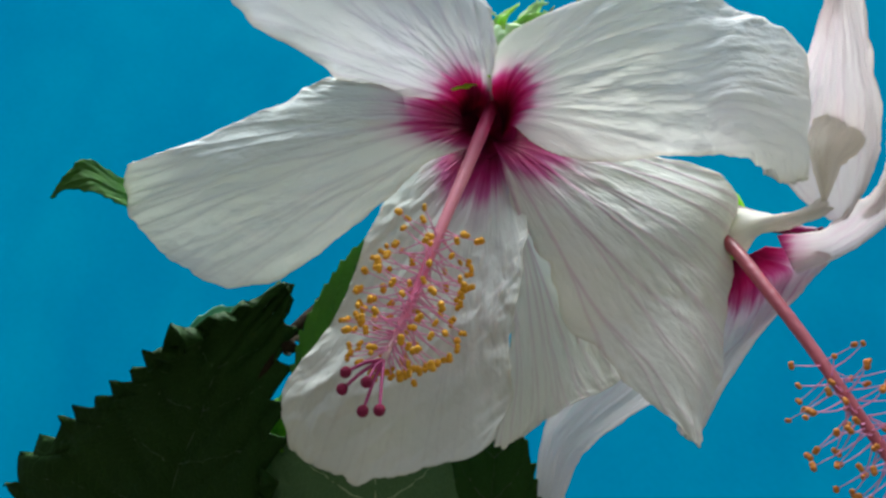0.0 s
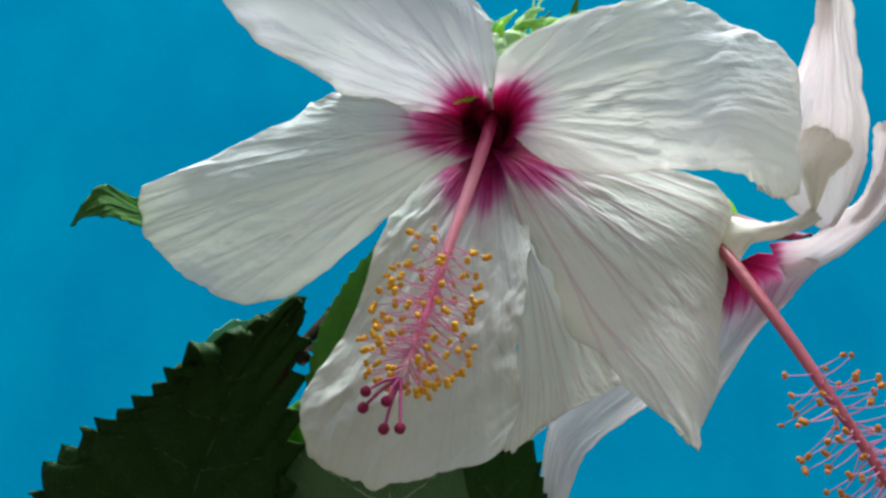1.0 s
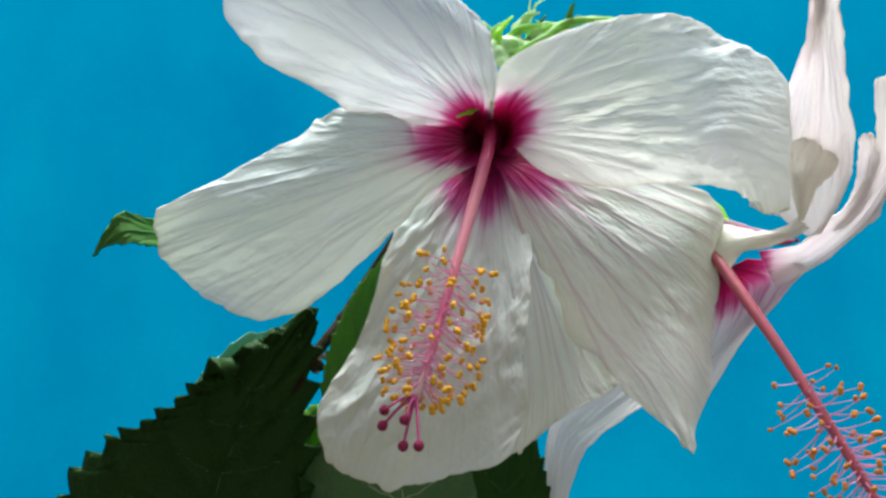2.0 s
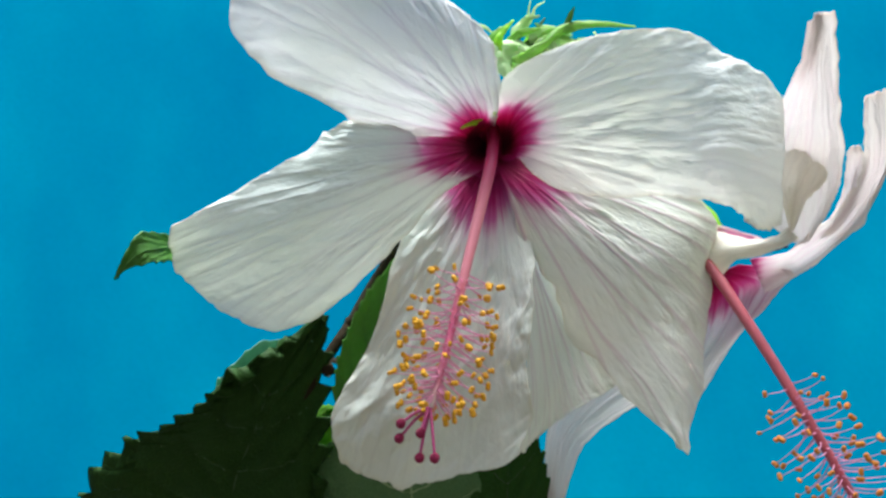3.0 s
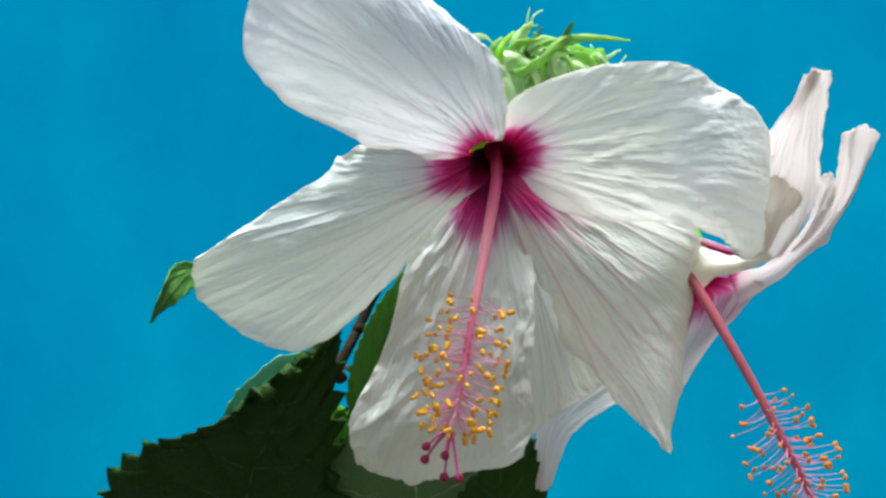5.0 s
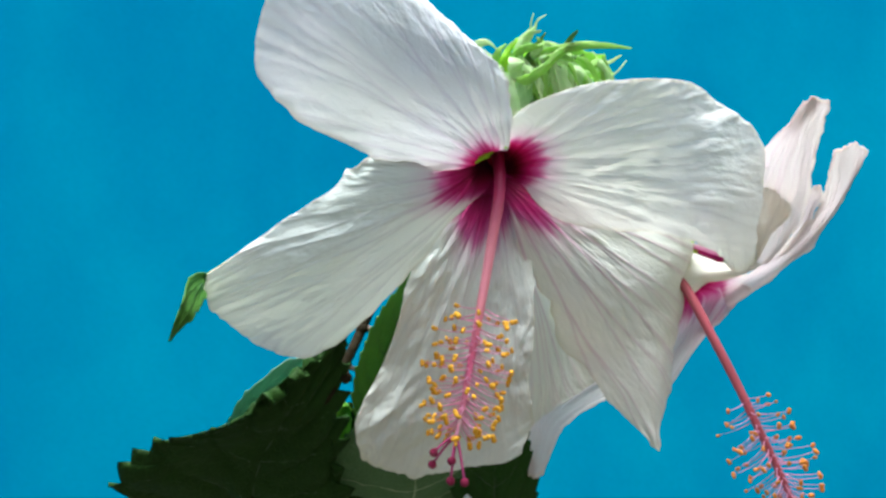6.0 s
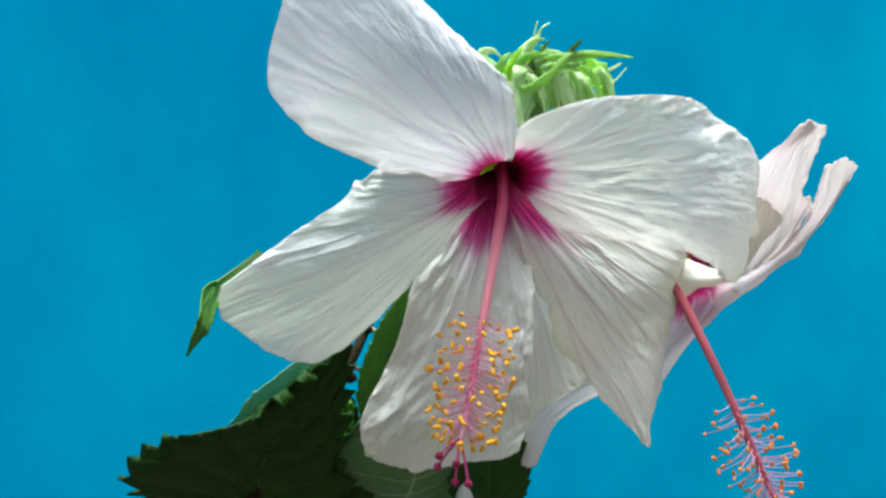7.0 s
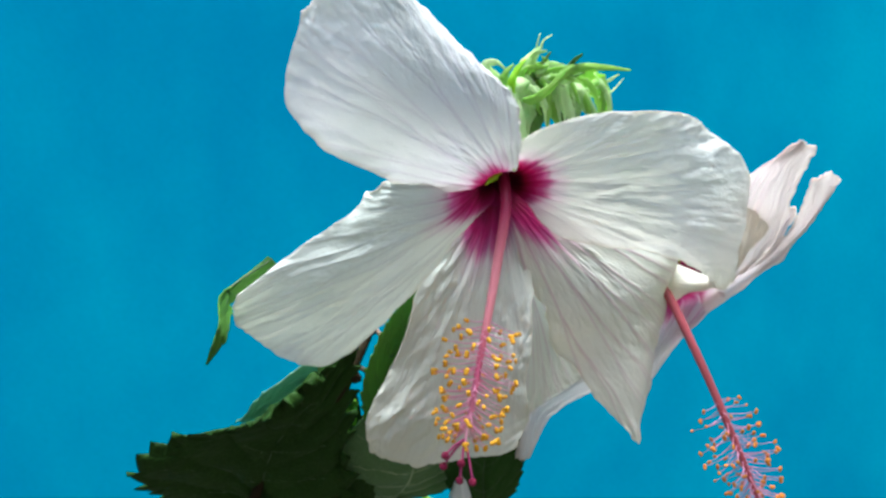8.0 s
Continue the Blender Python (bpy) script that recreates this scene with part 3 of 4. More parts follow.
B_INNER = ([(0.880, 1.630, 3.513), (0.904, 1.620, 3.550), (0.921, 1.600, 3.593), (0.932, 1.590, 3.639), (0.931, 1.575, 3.672), (0.928, 1.560, 3.698), (0.936, 1.550, 3.714)],
           [(0.905, 1.640, 3.513), (0.936, 1.635, 3.554), (0.956, 1.620, 3.596), (0.964, 1.605, 3.639), (0.966, 1.590, 3.671), (0.960, 1.570, 3.697), (0.951, 1.550, 3.716)],
           [(0.917, 1.630, 3.518), (0.946, 1.620, 3.564), (0.966, 1.600, 3.608), (0.971, 1.580, 3.646), (0.974, 1.565, 3.676), (0.970, 1.555, 3.697), (0.959, 1.545, 3.711)])
B_LOW = ([(0.605, 1.682, 3.433), (0.575, 1.701, 3.364), (0.545, 1.710, 3.304), (0.525, 1.710, 3.244), (0.495, 1.710, 3.185), (0.480, 1.700, 3.125), (0.470, 1.690, 3.065)],
         [(0.635, 1.701, 3.434), (0.686, 1.719, 3.394), (0.676, 1.723, 3.335), (0.636, 1.719, 3.265), (0.576, 1.709, 3.205), (0.525, 1.690, 3.135), (0.485, 1.681, 3.050)],
         [(0.685, 1.672, 3.453), (0.805, 1.644, 3.428), (0.770, 1.653, 3.383), (0.720, 1.662, 3.333), (0.675, 1.662, 3.288), (0.605, 1.662, 3.204), (0.504, 1.662, 3.064)])
B_LIP = ([(0.604, 1.680, 3.546), (0.648, 1.660, 3.533), (0.692, 1.635, 3.514), (0.726, 1.610, 3.509), (0.757, 1.595, 3.513), (0.775, 1.575, 3.528)],
         [(0.601, 1.660, 3.480), (0.627, 1.625, 3.487), (0.660, 1.600, 3.490), (0.709, 1.580, 3.495), (0.742, 1.570, 3.501), (0.774, 1.565, 3.515)],
         [(0.614, 1.660, 3.417), (0.630, 1.640, 3.431), (0.649, 1.615, 3.458), (0.708, 1.595, 3.468), (0.758, 1.585, 3.482), (0.793, 1.575, 3.505)])
B_RIM = ([(0.612, 1.700, 3.527), (0.662, 1.700, 3.511), (0.703, 1.690, 3.497), (0.749, 1.690, 3.487), (0.781, 1.680, 3.485), (0.810, 1.660, 3.490)],
         [(0.626, 1.720, 3.544), (0.677, 1.720, 3.529), (0.717, 1.710, 3.514), (0.755, 1.700, 3.500), (0.788, 1.690, 3.493), (0.816, 1.670, 3.492)],
         [(0.624, 1.710, 3.570), (0.673, 1.710, 3.555), (0.721, 1.710, 3.538), (0.758, 1.700, 3.521), (0.789, 1.690, 3.505), (0.815, 1.670, 3.496)])
B_BACK = ([(0.566, 1.748, 3.434), (0.477, 1.776, 3.355), (0.387, 1.804, 3.286), (0.317, 1.823, 3.217), (0.248, 1.842, 3.137), (0.208, 1.860, 3.048), (0.193, 1.869, 2.869)],
          [(0.606, 1.729, 3.414), (0.547, 1.757, 3.325), (0.467, 1.776, 3.236), (0.392, 1.794, 3.171), (0.307, 1.823, 3.097), (0.248, 1.841, 3.028), (0.208, 1.850, 2.849)],
          [(0.626, 1.710, 3.404), (0.586, 1.719, 3.295), (0.526, 1.728, 3.205), (0.436, 1.728, 3.135), (0.346, 1.766, 3.076), (0.277, 1.794, 3.007), (0.227, 1.812, 2.868)])
AXIS_B = ((0.60, 1.72, 3.47), (0.612, 1.65, 3.44))
petal(second, *B_FRONT, AXIS_B, 71.0, PETAL_BLUSH, eye=0, fan=False, veins=5, furrow=0.7, pleat=0.9, crepe=0.9, ruffle=1.0)
petal(second, *B_FOLD, AXIS_B, 75.0, PETAL_ROLL, eye=0, fan=False, veins=3, furrow=0.5, pleat=0.8, crepe=0.8, ruffle=0.5, grid=(90, 90), label="cream margin of the petal folded over")
petal(second, *B_FAR, AXIS_B, 79.3, PETAL_BLUSH, eye=0.13, fan=False, veins=5, furrow=0.7, pleat=0.8, crepe=0.8, ruffle=1.0)
petal(second, *B_INNER, AXIS_B, 87.6, PETAL_BLUSH, eye=0, fan=False, veins=4, furrow=0.5, pleat=0.5, crepe=0.6, ruffle=0.6, grid=(90, 90))
petal(second, *B_LOW, AXIS_B, 95.9, PETAL_BLUSH, eye=0.16, fan=False, veins=5, furrow=0.7, pleat=0.7, crepe=0.7, ruffle=0.7)
petal(second, *B_LIP, AXIS_B, 104.2, PETAL_ROLL, eye=0, fan=False, veins=4, furrow=0.4, pleat=0.5, crepe=0.6, ruffle=0.4, grid=(90, 120), label="cream rolled rim of a petal")
petal(second, *B_RIM, AXIS_B, 108.0, PETAL_BLUSH, eye=1.0, fan=False, veins=4, furrow=0.4, pleat=0.3, crepe=0.4, ruffle=0.3, grid=(70, 90), across=True, label="magenta base of a petal inside the throat")
petal(second, *B_BACK, AXIS_B, 112.5, PETAL_BLUSH, eye=0, fan=False, veins=4, furrow=0.6, pleat=0.7, crepe=0.7, ruffle=0.7)
pistil(second, [(0.580, 1.711, 3.503), (0.604, 1.645, 3.442), (0.630, 1.569, 3.336), (0.659, 1.494, 3.220), (0.687, 1.422, 3.099), (0.713, 1.361, 2.988), (0.732, 1.313, 2.898)],
       (0.016, 0.014, 0.013, 0.012, 0.0105, 0.009, 0.006), 0.57, 0.97, 96, 0.097, 8,
       [(0.777, 1.294, 2.867), (0.747, 1.285, 2.847), (0.716, 1.276, 2.847), (0.707, 1.295, 2.867), (0.748, 1.322, 2.838)], COLUMN_RED, ANTHER_ORANGE, 0.85, 0.8)
rod("peduncle", [(0.615, 1.692, 3.463), (0.577, 1.786, 3.485), (0.460, 1.908, 3.458), (0.209, 1.938, 3.507), (-0.094, 1.903, 3.625)], (0.05, 0.035, 0.017, 0.015, 0.015), BUD, second, 24, 10)

# ---- the branch with its leaves ----
branch = thing("hibiscus_branch", "leafy hibiscus branch with a dark woody stem and toothed leaves", "plant")
rod("stem", [(-1.05, 2.1, -2.75), (-1.03, 2.1, 0.2), (-0.86, 1.95, 2.0), (-0.660, 1.960, 2.800), (-0.563, 1.960, 2.899), (-0.501, 1.930, 3.010), (-0.461, 1.880, 3.082), (-0.421, 1.820, 3.157), (-0.382, 1.800, 3.238), (-0.333, 1.820, 3.305), (-0.287, 1.860, 3.368), (-0.217, 1.900, 3.477), (-0.053, 1.912, 3.705), (0.109, 1.978, 3.866), (0.278, 1.931, 4.035)],
    (0.026, 0.024, 0.02, 0.0165, 0.016, 0.0155, 0.015, 0.0148, 0.0146, 0.0144, 0.0142, 0.014, 0.013, 0.012, 0.012), BARK, branch, 150, 12)


def leaf(left, mid, right, material, seed, pitch=0.06, height=0.03, name="leaf", label="", veins=1.0, crease=1.0, rib=None):
    """A toothed leaf blade from the curves of its margins and its midrib."""
    nu, nv = 45, 221
    v = np.linspace(0, 1, nv)
    u = np.repeat(np.linspace(0, 1, nu)[None], nv, 0)
    pts = sheet(left, mid, right, nu, nv, u)
    rng = random.Random(seed)
    for s, col in ((-1, 0), (1, nu - 1)):
        edge = pts[:, col]
        step = np.gradient(edge, axis=0)
        run = np.concatenate([[0], np.cumsum(np.linalg.norm(np.diff(edge, axis=0), axis=1))]) / K
        t = step / np.maximum(np.linalg.norm(step, axis=1, keepdims=True), 1e-12)
        o = edge - pts[:, col - s * 3]
        o = o - (o * t).sum(1, keepdims=True) * t
        o /= np.maximum(np.linalg.norm(o, axis=1, keepdims=True), 1e-12)
        ends, at = [0.0], 0.0
        while at < run[-1]:
            at += pitch * rng.uniform(0.55, 1.35)
            ends.append(at)
        k = np.clip(np.searchsorted(ends, run, side="right") - 1, 0, len(ends) - 2)
        span = np.array(ends)
        f = (run - span[k]) / (span[k + 1] - span[k])
        size = np.array([rng.uniform(0.6, 1.15) for _ in ends])
        tooth = height * size[k] * np.where(f < 0.8, (f / 0.8) ** 1.4, (1 - f) / 0.2) * np.minimum(1, (1 - v) * 7)
        tooth = tooth - 0.35 * height
        push = (o + 0.5 * t) * (tooth * K)[:, None]
        for c in range(9):
            pts[:, col - s * c] += push * (1 - c / 9) ** 2
    nor = np.cross(np.gradient(pts, axis=1), np.gradient(pts, axis=0))
    nor /= np.maximum(np.linalg.norm(nor, axis=2, keepdims=True), 1e-12)
    lift = np.zeros((nv, nu))
    for j in range(nv):
        for i in range(nu):
            x, y = u[j, i], v[j]
            side = abs(x - 0.5)
            furrow = math.exp(-abs(((y * 6 - side * 5) % 1) - 0.5) * 9) * min(1, side * 8)
            lift[j, i] = crease * (0.010 * fbm(x * 3, y * 4, seed, 3) - 0.006 * furrow - 0.008 * math.exp(-side * 30))
    pts = pts + nor * (lift * K)[..., None]
    uvs = np.stack([u, np.repeat(v[:, None], nu, 1)], -1)
    ob = mesh_part(name, grid_mesh(name, pts, uvs, 0.0004), material, branch, label)
    if veins:
        grid = pts / K
        line = [grid[j, nu // 2] for j in np.linspace(0, nv - 12, 20).astype(int)]
        rod("midrib", line, (0.006 * veins, 0.005 * veins, 0.004 * veins, 0.002 * veins), rib or LEAF_VEIN, ob, 40, 6)
        for s in (-1, 1):
            for f in (0.05, 0.2, 0.36, 0.52, 0.68):
                j0 = int(f * nv)
                vein = [grid[min(nv - 1, j0 + int(nv * 0.17 * q)), int(nu // 2 + s * q * (nu // 2 - 2))] for q in np.linspace(0, 0.95, 15)]
                rod("vein", vein, (0.0042 * veins, 0.0038 * veins, 0.0030 * veins), rib or LEAF_VEIN, ob, 24, 5)
    return ob


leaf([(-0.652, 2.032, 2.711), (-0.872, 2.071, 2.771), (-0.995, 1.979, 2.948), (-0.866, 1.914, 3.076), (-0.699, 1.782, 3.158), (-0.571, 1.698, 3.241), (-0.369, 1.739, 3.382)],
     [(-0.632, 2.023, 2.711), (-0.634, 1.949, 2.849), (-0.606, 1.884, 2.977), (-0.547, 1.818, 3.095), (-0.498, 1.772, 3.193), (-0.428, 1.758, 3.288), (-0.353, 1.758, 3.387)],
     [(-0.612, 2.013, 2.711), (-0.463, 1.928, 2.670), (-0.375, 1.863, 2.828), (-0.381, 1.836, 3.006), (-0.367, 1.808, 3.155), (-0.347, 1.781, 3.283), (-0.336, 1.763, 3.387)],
     LEAF, 3, 0.070, 0.058, label="broad green leaf seen from below, its shade in the dark colour", veins=0.62, crease=2.2)
leaf([(-0.276, 1.816, 3.026), (-0.322, 1.798, 3.105), (-0.335, 1.780, 3.194), (-0.315, 1.776, 3.293), (-0.272, 1.776, 3.388), (-0.217, 1.776, 3.468), (-0.139, 1.781, 3.553)],
     [(-0.248, 1.788, 3.005), (-0.258, 1.789, 3.105), (-0.264, 1.789, 3.194), (-0.244, 1.790, 3.294), (-0.204, 1.790, 3.383), (-0.164, 1.790, 3.463), (-0.129, 1.790, 3.553)],
     [(-0.188, 1.788, 3.005), (-0.178, 1.788, 3.105), (-0.168, 1.789, 3.195), (-0.153, 1.789, 3.294), (-0.133, 1.789, 3.384), (-0.123, 1.799, 3.463), (-0.118, 1.800, 3.553)],
     LEAF_MID, 7, 0.05, 0.009, label="narrow green leaf turned on edge", veins=0.6, crease=0.6)
leaf([(-0.189, 2.020, 2.663), (-0.372, 1.974, 2.711), (-0.423, 1.928, 2.809), (-0.424, 1.891, 2.918), (-0.375, 1.864, 3.036), (-0.285, 1.836, 3.116), (-0.175, 1.816, 3.155)],
     [(-0.179, 2.020, 2.673), (-0.161, 1.954, 2.751), (-0.152, 1.908, 2.829), (-0.153, 1.871, 2.908), (-0.154, 1.844, 3.007), (-0.155, 1.825, 3.086), (-0.155, 1.816, 3.165)],
     [(-0.169, 2.019, 2.663), (0.010, 1.972, 2.712), (0.059, 1.925, 2.810), (0.048, 1.879, 2.909), (0.007, 1.852, 3.007), (-0.054, 1.834, 3.086), (-0.135, 1.816, 3.155)],
     LEAF_DUSTY, 13, 0.05, 0.012, label="grey-green leaf below the lower petal", veins=0.8, rib=LEAF_VEIN_PALE)
leaf([(0.111, 1.970, 2.563), (0.010, 1.934, 2.671), (-0.032, 1.907, 2.790), (-0.022, 1.880, 2.909), (0.007, 1.861, 3.008), (0.057, 1.852, 3.087), (0.127, 1.843, 3.147)],
     [(0.121, 1.970, 2.563), (0.110, 1.924, 2.671), (0.099, 1.897, 2.790), (0.098, 1.870, 2.909), (0.107, 1.851, 3.008), (0.117, 1.842, 3.087), (0.137, 1.843, 3.147)],
     [(0.131, 1.970, 2.563), (0.210, 1.914, 2.671), (0.229, 1.877, 2.790), (0.208, 1.850, 2.908), (0.187, 1.832, 3.007), (0.167, 1.833, 3.087), (0.147, 1.843, 3.147)],
     LEAF_DEEP, 17, 0.05, 0.013, label="dark green leaf behind the lower petal", veins=0.7)
leaf([(-0.575, 1.820, 3.640), (-0.664, 1.780, 3.578), (-0.702, 1.690, 3.597), (-0.721, 1.600, 3.595), (-0.728, 1.520, 3.580), (-0.739, 1.495, 3.551), (-0.754, 1.485, 3.513), (-0.765, 1.485, 3.483)],
     [(-0.565, 1.820, 3.630), (-0.686, 1.760, 3.578), (-0.701, 1.700, 3.569), (-0.713, 1.620, 3.557), (-0.721, 1.540, 3.545), (-0.732, 1.510, 3.530), (-0.750, 1.490, 3.506), (-0.765, 1.485, 3.483)],
     [(-0.550, 1.820, 3.610), (-0.679, 1.750, 3.545), (-0.689, 1.700, 3.536), (-0.701, 1.630, 3.528), (-0.711, 1.550, 3.521), (-0.726, 1.520, 3.513), (-0.745, 1.490, 3.501), (-0.764, 1.485, 3.483)],
     LEAF_SMALL, 19, 0.06, 0.005, label="small fresh green leaf beside a petal", veins=0.4, crease=0.4)
leaf([(-0.695, 1.932, 3.097), (-0.677, 1.871, 3.139), (-0.648, 1.834, 3.194), (-0.612, 1.792, 3.248), (-0.562, 1.763, 3.292), (-0.499, 1.754, 3.332), (-0.398, 1.772, 3.338)],
     [(-0.685, 1.932, 3.102), (-0.652, 1.866, 3.145), (-0.612, 1.847, 3.180), (-0.567, 1.824, 3.219), (-0.518, 1.805, 3.254), (-0.453, 1.791, 3.298), (-0.386, 1.777, 3.333)],
     [(-0.675, 1.941, 3.092), (-0.629, 1.875, 3.131), (-0.576, 1.866, 3.160), (-0.526, 1.852, 3.190), (-0.477, 1.837, 3.220), (-0.417, 1.828, 3.254), (-0.375, 1.800, 3.304)],
     LEAF_PALE, 29, 0.06, 0.007, label="pale glossy leaf seen from above", veins=0.4, crease=0.5)
leaf([(-0.416, 1.870, 3.042), (-0.410, 1.870, 3.079), (-0.404, 1.870, 3.109), (-0.394, 1.870, 3.135), (-0.378, 1.870, 3.151), (-0.360, 1.870, 3.156), (-0.339, 1.870, 3.150)],
     [(-0.382, 1.855, 3.034), (-0.377, 1.855, 3.064), (-0.371, 1.855, 3.090), (-0.366, 1.855, 3.114), (-0.359, 1.855, 3.131), (-0.349, 1.855, 3.142), (-0.338, 1.855, 3.149)],
     [(-0.347, 1.870, 3.026), (-0.342, 1.870, 3.049), (-0.338, 1.870, 3.071), (-0.335, 1.870, 3.091), (-0.334, 1.870, 3.110), (-0.334, 1.870, 3.125), (-0.336, 1.870, 3.141)],
     LEAF_BRIGHT, 37, 0.05, 0.006, label="young bright green leaf by the stem", veins=0.4, crease=0.6)
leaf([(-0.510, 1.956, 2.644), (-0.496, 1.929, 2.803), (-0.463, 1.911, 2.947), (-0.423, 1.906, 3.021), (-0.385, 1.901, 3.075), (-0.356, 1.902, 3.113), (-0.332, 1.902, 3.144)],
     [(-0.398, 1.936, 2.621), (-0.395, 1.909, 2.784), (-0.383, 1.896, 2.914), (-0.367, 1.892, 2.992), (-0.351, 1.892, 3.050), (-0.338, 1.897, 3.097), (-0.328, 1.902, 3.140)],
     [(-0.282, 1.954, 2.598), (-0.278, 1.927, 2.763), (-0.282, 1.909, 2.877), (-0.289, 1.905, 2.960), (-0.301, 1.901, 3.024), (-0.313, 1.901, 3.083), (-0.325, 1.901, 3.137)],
     LEAF, 43, 0.05, 0.010, label="green leaf beside the stem, in the same shade-dark colour", veins=0.7)
rod("petiole", [(-0.352, 1.795, 3.236), (-0.340, 1.810, 3.275), (-0.306, 1.815, 3.257)], (0.010, 0.0075, 0.007), PETIOLE, branch, 14, 8)
rod("petiole", [(-0.282, 1.860, 3.375), (-0.263, 1.850, 3.363), (-0.253, 1.830, 3.338)], (0.009, 0.0075, 0.006), PETIOLE, branch, 12, 8)
rod("petiole", [(-0.66, 1.96, 2.80), (-0.65, 1.99, 2.75), (-0.64, 2.02, 2.70)], (0.011, 0.01, 0.009), PETIOLE, branch, 14, 8)


def node_ring(at, size):
    """A swollen joint on the stem, with a leaf scar."""
    bm = bmesh.new()
    bmesh.ops.create_icosphere(bm, subdivisions=3, radius=1)
    for vert in bm.verts:
        p = vert.co
        k = 1 + 0.22 * fbm(p.x * 2.2 + at[0] * 9, p.y * 2.2, p.z * 2.2, 3)
        vert.co = (Vector(at) + Vector((p.x, p.y, p.z * 0.8)) * size * k) * K
    part("stem_joint", bm, BARK, branch, "knobbly leaf joint on the stem")


node_ring((-0.285, 1.860, 3.369), 0.0195)
node_ring((-0.349, 1.795, 3.251), 0.0185)
node_ring((-0.66, 1.96, 2.80), 0.021)

# ---- the cluster of buds ----
cluster = thing("bud_cluster", "cluster of green hibiscus buds with narrow bracts", "buds")


def bud(base, tip, width, material, seed, label="", parent=None):
    """A pointed bud with ribs."""
    b, t = Vector(base) * K, Vector(tip) * K
    d = t - b
    side = d.cross(Vector((0.3, 0.8, 0.2))).normalized()
    other = d.normalized().cross(side)
    bm = bmesh.new()
    rings = []
    for f in np.linspace(0, 1, 16):
        r = width * K * min(1.0, f * 4 + 0.3) * (1 - f**2) ** 0.75 + 0.0006 * K
        ring = []
        for k in range(20):
            q = 2 * math.pi * k / 20
            rr = r * (0.86 + 0.22 * abs(math.sin(q * 2.5 + seed + 0.6 * f))) * (1 + 0.15 * fbm(f * 6, q, seed, 2))
            ring.append(bm.verts.new(b + d * f + side * math.cos(q) * rr + other * math.sin(q) * rr))
        rings.append(ring)
    for p, q in zip(rings, rings[1:]):
        for k in range(20):
            bm.faces.new((p[k], p[(k + 1) % 20], q[(k + 1) % 20], q[k]))
    bm.faces.new(rings[0][::-1])
    bm.faces.new(rings[-1])
    return part("bud", bm, material, parent or cluster, label)


def bract(line, width, material, seed, parent=None, name="bract", label=""):
    """A narrow pointed bract along a curve, creased along its middle and crumpled."""
    n, m = 30, 9
    c = smooth_curve(line, n)
    d = np.gradient(c, axis=0)
    side = np.cross(d, np.array([0.35 * math.sin(seed), 0.9, 0.35 * math.cos(seed)]))
    side /= np.maximum(np.linalg.norm(side, axis=1, keepdims=True), 1e-9)
    up = np.cross(side, d)
    up /= np.maximum(np.linalg.norm(up, axis=1, keepdims=True), 1e-9)
    f = np.linspace(0, 1, n)
    twist = 0.9 * math.sin(seed * 2.3) * f
    side, up = side * np.cos(twist)[:, None] + up * np.sin(twist)[:, None], up * np.cos(twist)[:, None] - side * np.sin(twist)[:, None]
    w = width * K * np.minimum(1, f * 5 + 0.35) * (1 - f**2.2) ** 0.9 + 0.0015 * K
    pts = np.zeros((n, m, 3))
    for k, x in enumerate(np.linspace(-1, 1, m)):
        bend = np.array([0.45 * abs(x) + 0.5 * fbm(x * 1.5 + seed, q * 5, seed, 2) for q in f])
        rag = np.array([1 + 0.25 * fbm(q * 8, x * 2, seed + 3, 2) for q in f])
        pts[:, k] = c + side * (w * x * rag)[:, None] + up * (w * bend)[:, None]
    u, v = np.meshgrid(np.linspace(0, 1, m), f)
    return mesh_part(name, grid_mesh(name, pts, np.stack([u, v], -1), 0.0003), material, parent or cluster, label)


CB = Vector((0.278, 1.912, 4.064))
rod("stalk", [(0.228, 1.950, 3.975), (0.258, 1.931, 4.015), CB], (0.014, 0.014, 0.018), BUD, cluster, 10, 10)
bud((0.304, 1.856, 4.088), (0.346, 1.808, 3.967), 0.024, BUD_PALE, 1)
bud((0.357, 1.875, 4.088), (0.452, 1.845, 3.969), 0.026, BUD_PALE, 2)
bud((0.269, 1.885, 4.093), (0.329, 1.865, 3.954), 0.022, BUD, 3)
bud((0.317, 1.894, 4.104), (0.402, 1.874, 3.964), 0.027, BUD_PALE, 5)
bud((0.191, 1.867, 4.128), (0.258, 1.857, 4.202), 0.018, BUD_PALE, 4)
bud((0.246, 1.847, 4.102), (0.345, 1.809, 4.102), 0.02, BUD_PALE, 6)
bract([CB, (0.179, 1.866, 4.063), (0.112, 1.858, 4.110), (0.074, 1.849, 4.148), (0.109, 1.839, 4.157), (0.133, 1.839, 4.137)], 0.014, BUD_PALE, 6)
bract([(0.171, 1.847, 4.048), (0.126, 1.829, 4.086), (0.128, 1.829, 4.125), (0.155, 1.829, 4.151)], 0.014, BUD, 3)
bract([(0.173, 1.800, 4.051), (0.204, 1.790, 4.052), (0.254, 1.790, 4.082), (0.307, 1.800, 4.121), (0.351, 1.800, 4.143), (0.381, 1.800, 4.147)], 0.012, BUD, 2)
bract([(0.140, 1.800, 4.043), (0.134, 1.800, 4.083), (0.151, 1.810, 4.128), (0.188, 1.820, 4.165)], 0.013, LIME, 1.2)
bract([(0.207, 1.829, 4.100), (0.149, 1.792, 4.066), (0.160, 1.782, 4.005), (0.187, 1.781, 3.902)], 0.032, BUD_PALE, 4)
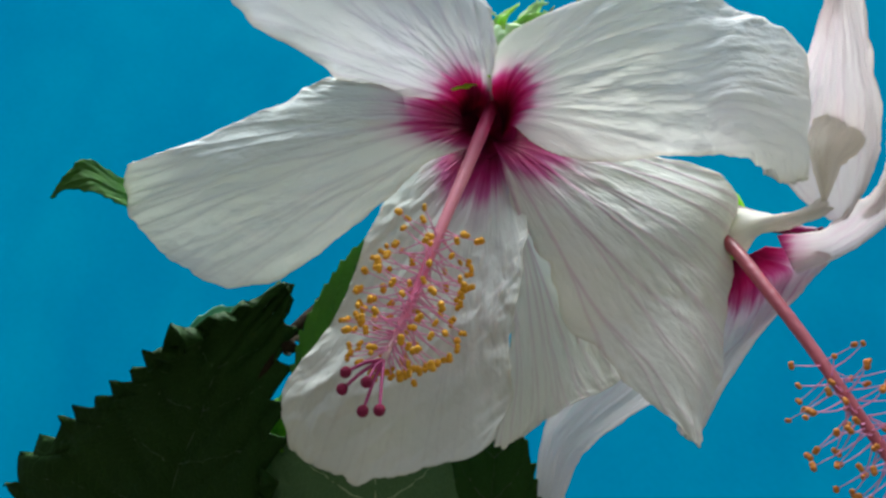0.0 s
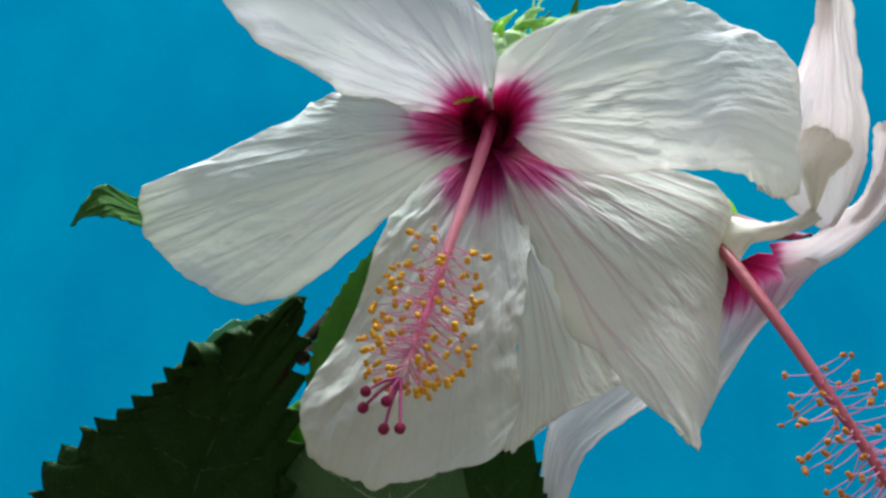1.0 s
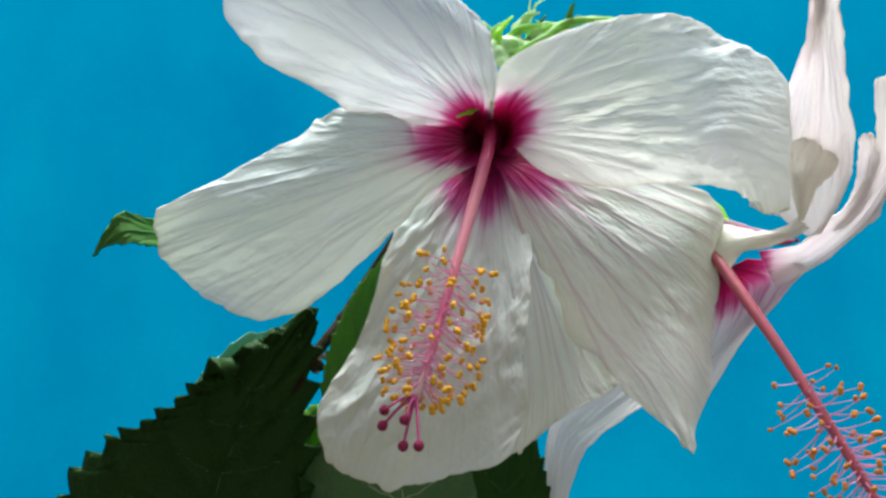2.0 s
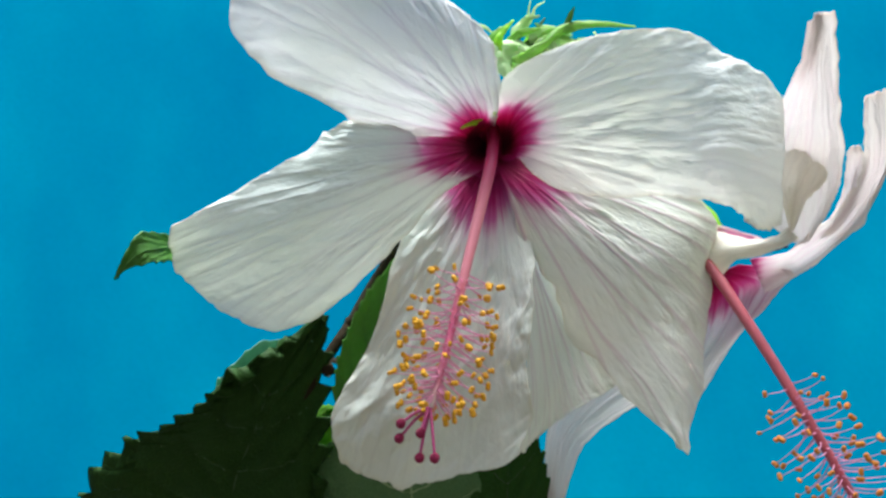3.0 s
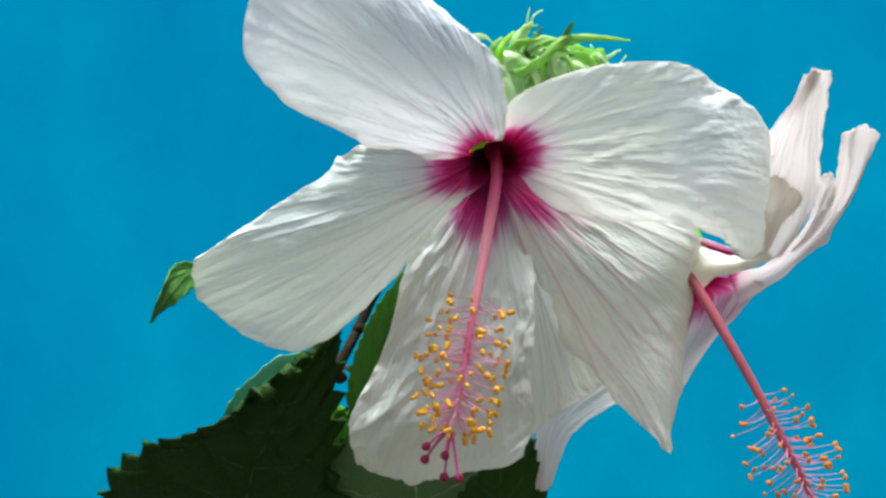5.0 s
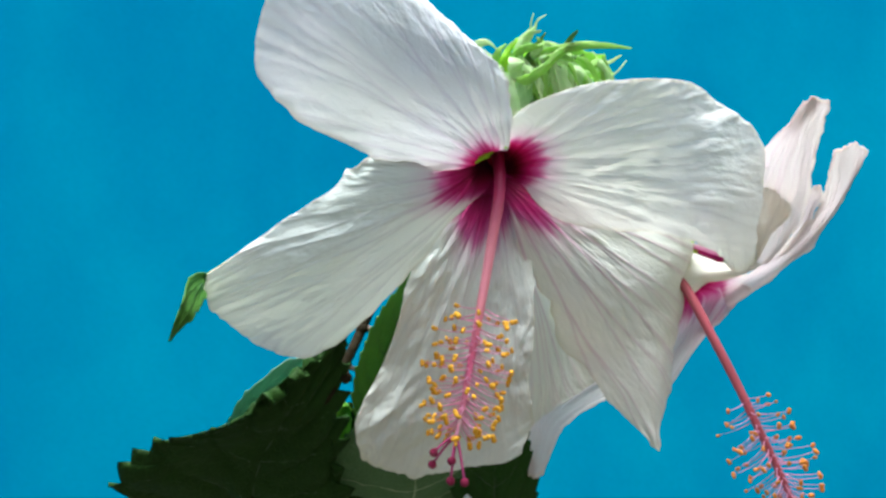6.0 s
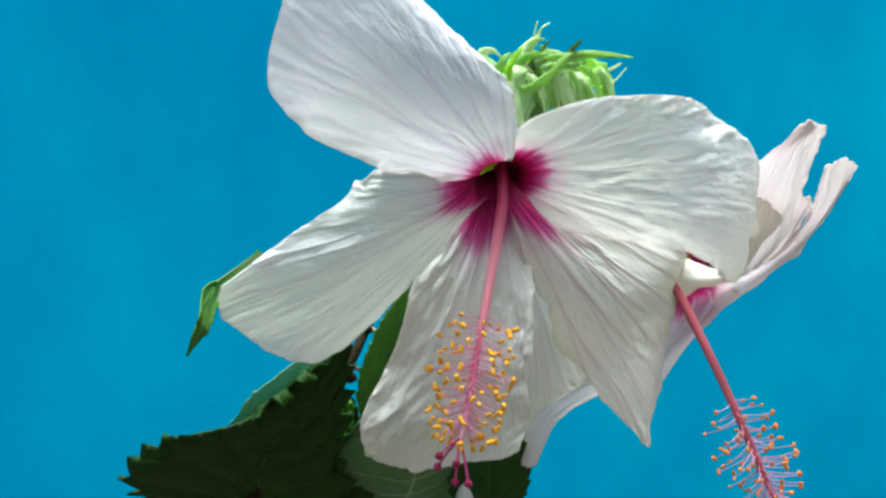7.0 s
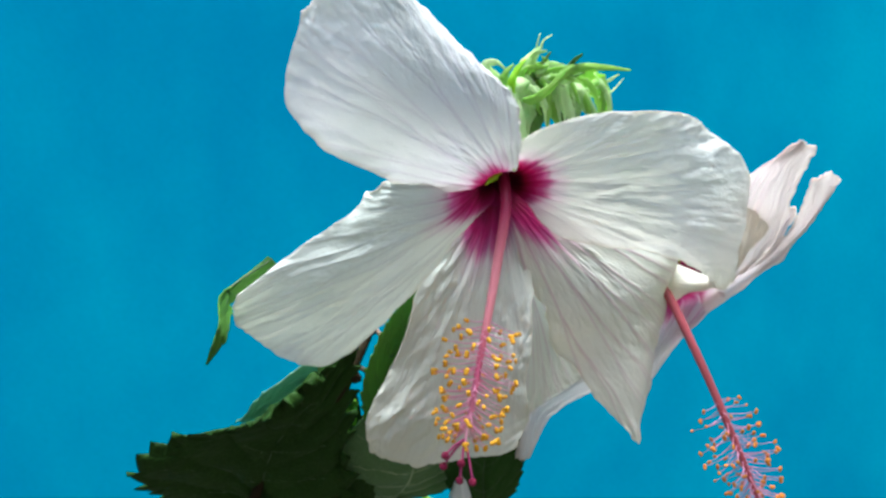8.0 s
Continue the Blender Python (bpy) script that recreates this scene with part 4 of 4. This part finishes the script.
bract([(0.198, 1.810, 4.091), (0.226, 1.791, 4.059), (0.244, 1.791, 4.010), (0.259, 1.800, 3.942)], 0.011, BUD_PALE, 5)
bract([(0.253, 1.847, 4.111), (0.306, 1.810, 4.130), (0.397, 1.790, 4.140), (0.516, 1.790, 4.128)], 0.014, BUD, 1)
bract([(0.355, 1.865, 4.082), (0.417, 1.855, 4.067), (0.462, 1.846, 4.088), (0.511, 1.846, 4.113)], 0.006, BUD_PALE, 8)
bract([(0.358, 1.912, 4.114), (0.447, 1.902, 4.084), (0.487, 1.892, 4.031), (0.513, 1.892, 3.955)], 0.036, BUD, 7)
bract([(0.243, 1.829, 4.099), (0.298, 1.810, 4.117), (0.365, 1.800, 4.093)], 0.014, BUD, 9)
bract([(0.234, 1.847, 4.115), (0.284, 1.838, 4.143), (0.351, 1.828, 4.121)], 0.014, BUD_PALE, 10)
bract([(0.171, 1.848, 4.100), (0.211, 1.838, 4.135), (0.265, 1.829, 4.144)], 0.012, BUD, 11)
bract([(0.206, 1.857, 4.142), (0.230, 1.848, 4.177), (0.268, 1.848, 4.187)], 0.008, BUD_PALE, 12)
rod("hair", [(0.238, 1.857, 4.180), (0.242, 1.857, 4.212), (0.249, 1.857, 4.236)], (0.004, 0.003, 0.0015), BUD_PALE, cluster, 8, 5)
rod("hair", [(0.247, 1.857, 4.183), (0.260, 1.857, 4.215), (0.288, 1.857, 4.231)], (0.004, 0.003, 0.0015), BUD_PALE, cluster, 8, 5)
rod("hair", [(0.405, 1.809, 4.122), (0.415, 1.799, 4.102), (0.420, 1.799, 4.087)], (0.003, 0.002, 0.0015), BUD_PALE, cluster, 8, 5)
bract([(0.222, 1.87, 4.10), (0.196, 1.85, 4.03), (0.190, 1.85, 3.95), (0.205, 1.85, 3.86)], 0.040, BUD_PALE, 13, label="broad pale sepal hanging down")
# two filler sepals; the shade between the buds is in their colour
bract([(0.30, 1.93, 4.10), (0.28, 1.92, 4.03), (0.27, 1.92, 3.96), (0.27, 1.92, 3.88)], 0.050, BUD_SHADED, 14, label="green sepal behind the buds, coloured dark for their shaded gaps")
bract([(0.39, 1.94, 4.10), (0.385, 1.93, 4.03), (0.38, 1.93, 3.97), (0.37, 1.93, 3.90)], 0.055, BUD_SHADED, 15, label="green sepal behind the buds, coloured dark for their shaded gaps")
rod("hair", [(0.40, 1.87, 4.055), (0.455, 1.86, 4.045), (0.50, 1.86, 4.065), (0.535, 1.86, 4.10)], (0.0035, 0.003, 0.0028, 0.0015), BUD_PALE, cluster, 14, 5)
# crowded smaller bracts between the buds
rng = random.Random(33)
for n in range(16):
    a = Vector((0.19 + 0.017 * n + rng.uniform(-0.01, 0.01), rng.uniform(1.82, 1.90), rng.uniform(4.075, 4.12)))
    b = a + Vector((rng.uniform(0.0, 0.03), -0.03, rng.uniform(-0.03, 0.02)))
    c = b + Vector((rng.uniform(0.0, 0.035), -0.01, rng.uniform(-0.08, -0.045)))
    bract([a, b, c, c + Vector((rng.uniform(-0.02, 0.02), 0.0, rng.uniform(-0.06, -0.03)))], rng.uniform(0.007, 0.013), rng.choice((BUD, BUD_PALE, BUD_PALE)), n + 60)
rng = random.Random(21)
for n in range(30):
    a = Vector((rng.uniform(0.20, 0.36), rng.uniform(1.85, 1.94), rng.uniform(4.05, 4.11)))
    way = Vector((rng.uniform(-0.5, 0.9), rng.uniform(-0.5, 0.1), rng.uniform(-0.7, 0.7))).normalized()
    far = rng.uniform(0.05, 0.11)
    b = a + way * far * 0.55 + Vector((0, 0, 0.012))
    # the dark ones among these carry the cluster's inner shade as colour
    bract([a, b, a + way * far + Vector((0, 0, rng.uniform(-0.03, 0.02)))], rng.uniform(0.005, 0.012), rng.choice((BUD, BUD_PALE, BUD_SHADED)), n + 30)

cluster.location.z = -0.011 * K

# ---- sepals behind the petals and a low bud ----
bract([(0.094, 1.791, 3.877), (0.053, 1.702, 3.855), (0.035, 1.688, 3.842), (0.009, 1.674, 3.825)], 0.0125, LIME, 2.1, flower, "sepal", "bright green sepal")
bract([(0.115, 1.847, 3.883), (0.103, 1.763, 3.876), (0.098, 1.707, 3.870), (0.095, 1.671, 3.861)], 0.012, LIME, 4.2, flower, "sepal", "bright green sepal")
bract([(0.673, 1.712, 3.485), (0.659, 1.718, 3.538), (0.639, 1.727, 3.588), (0.609, 1.737, 3.625), (0.573, 1.750, 3.652)], 0.017, LIME, 0.4, second, "sepal", "pale green sepal")
bract([(0.606, 1.720, 3.444), (0.590, 1.711, 3.503), (0.605, 1.692, 3.553), (0.635, 1.683, 3.587)], 0.022, BUD, 1.4, second, "sepal", "pale green sepal")
low_bud = thing("flower_bud", "small white hibiscus bud on a green stalk below the leaves", "bud")
rod("stalk", [(-0.655, 1.96, 2.77), (-0.491, 1.993, 2.631), (-0.189, 2.039, 2.713), (-0.020, 1.972, 2.632), (0.003, 1.878, 2.670)], (0.009, 0.008, 0.008, 0.009, 0.014), BUD, low_bud, 30, 8)
bud((0.003, 1.878, 2.670), (-0.005, 1.842, 2.833), 0.04, WHITE_BUD, 9, "furled white petals", low_bud)
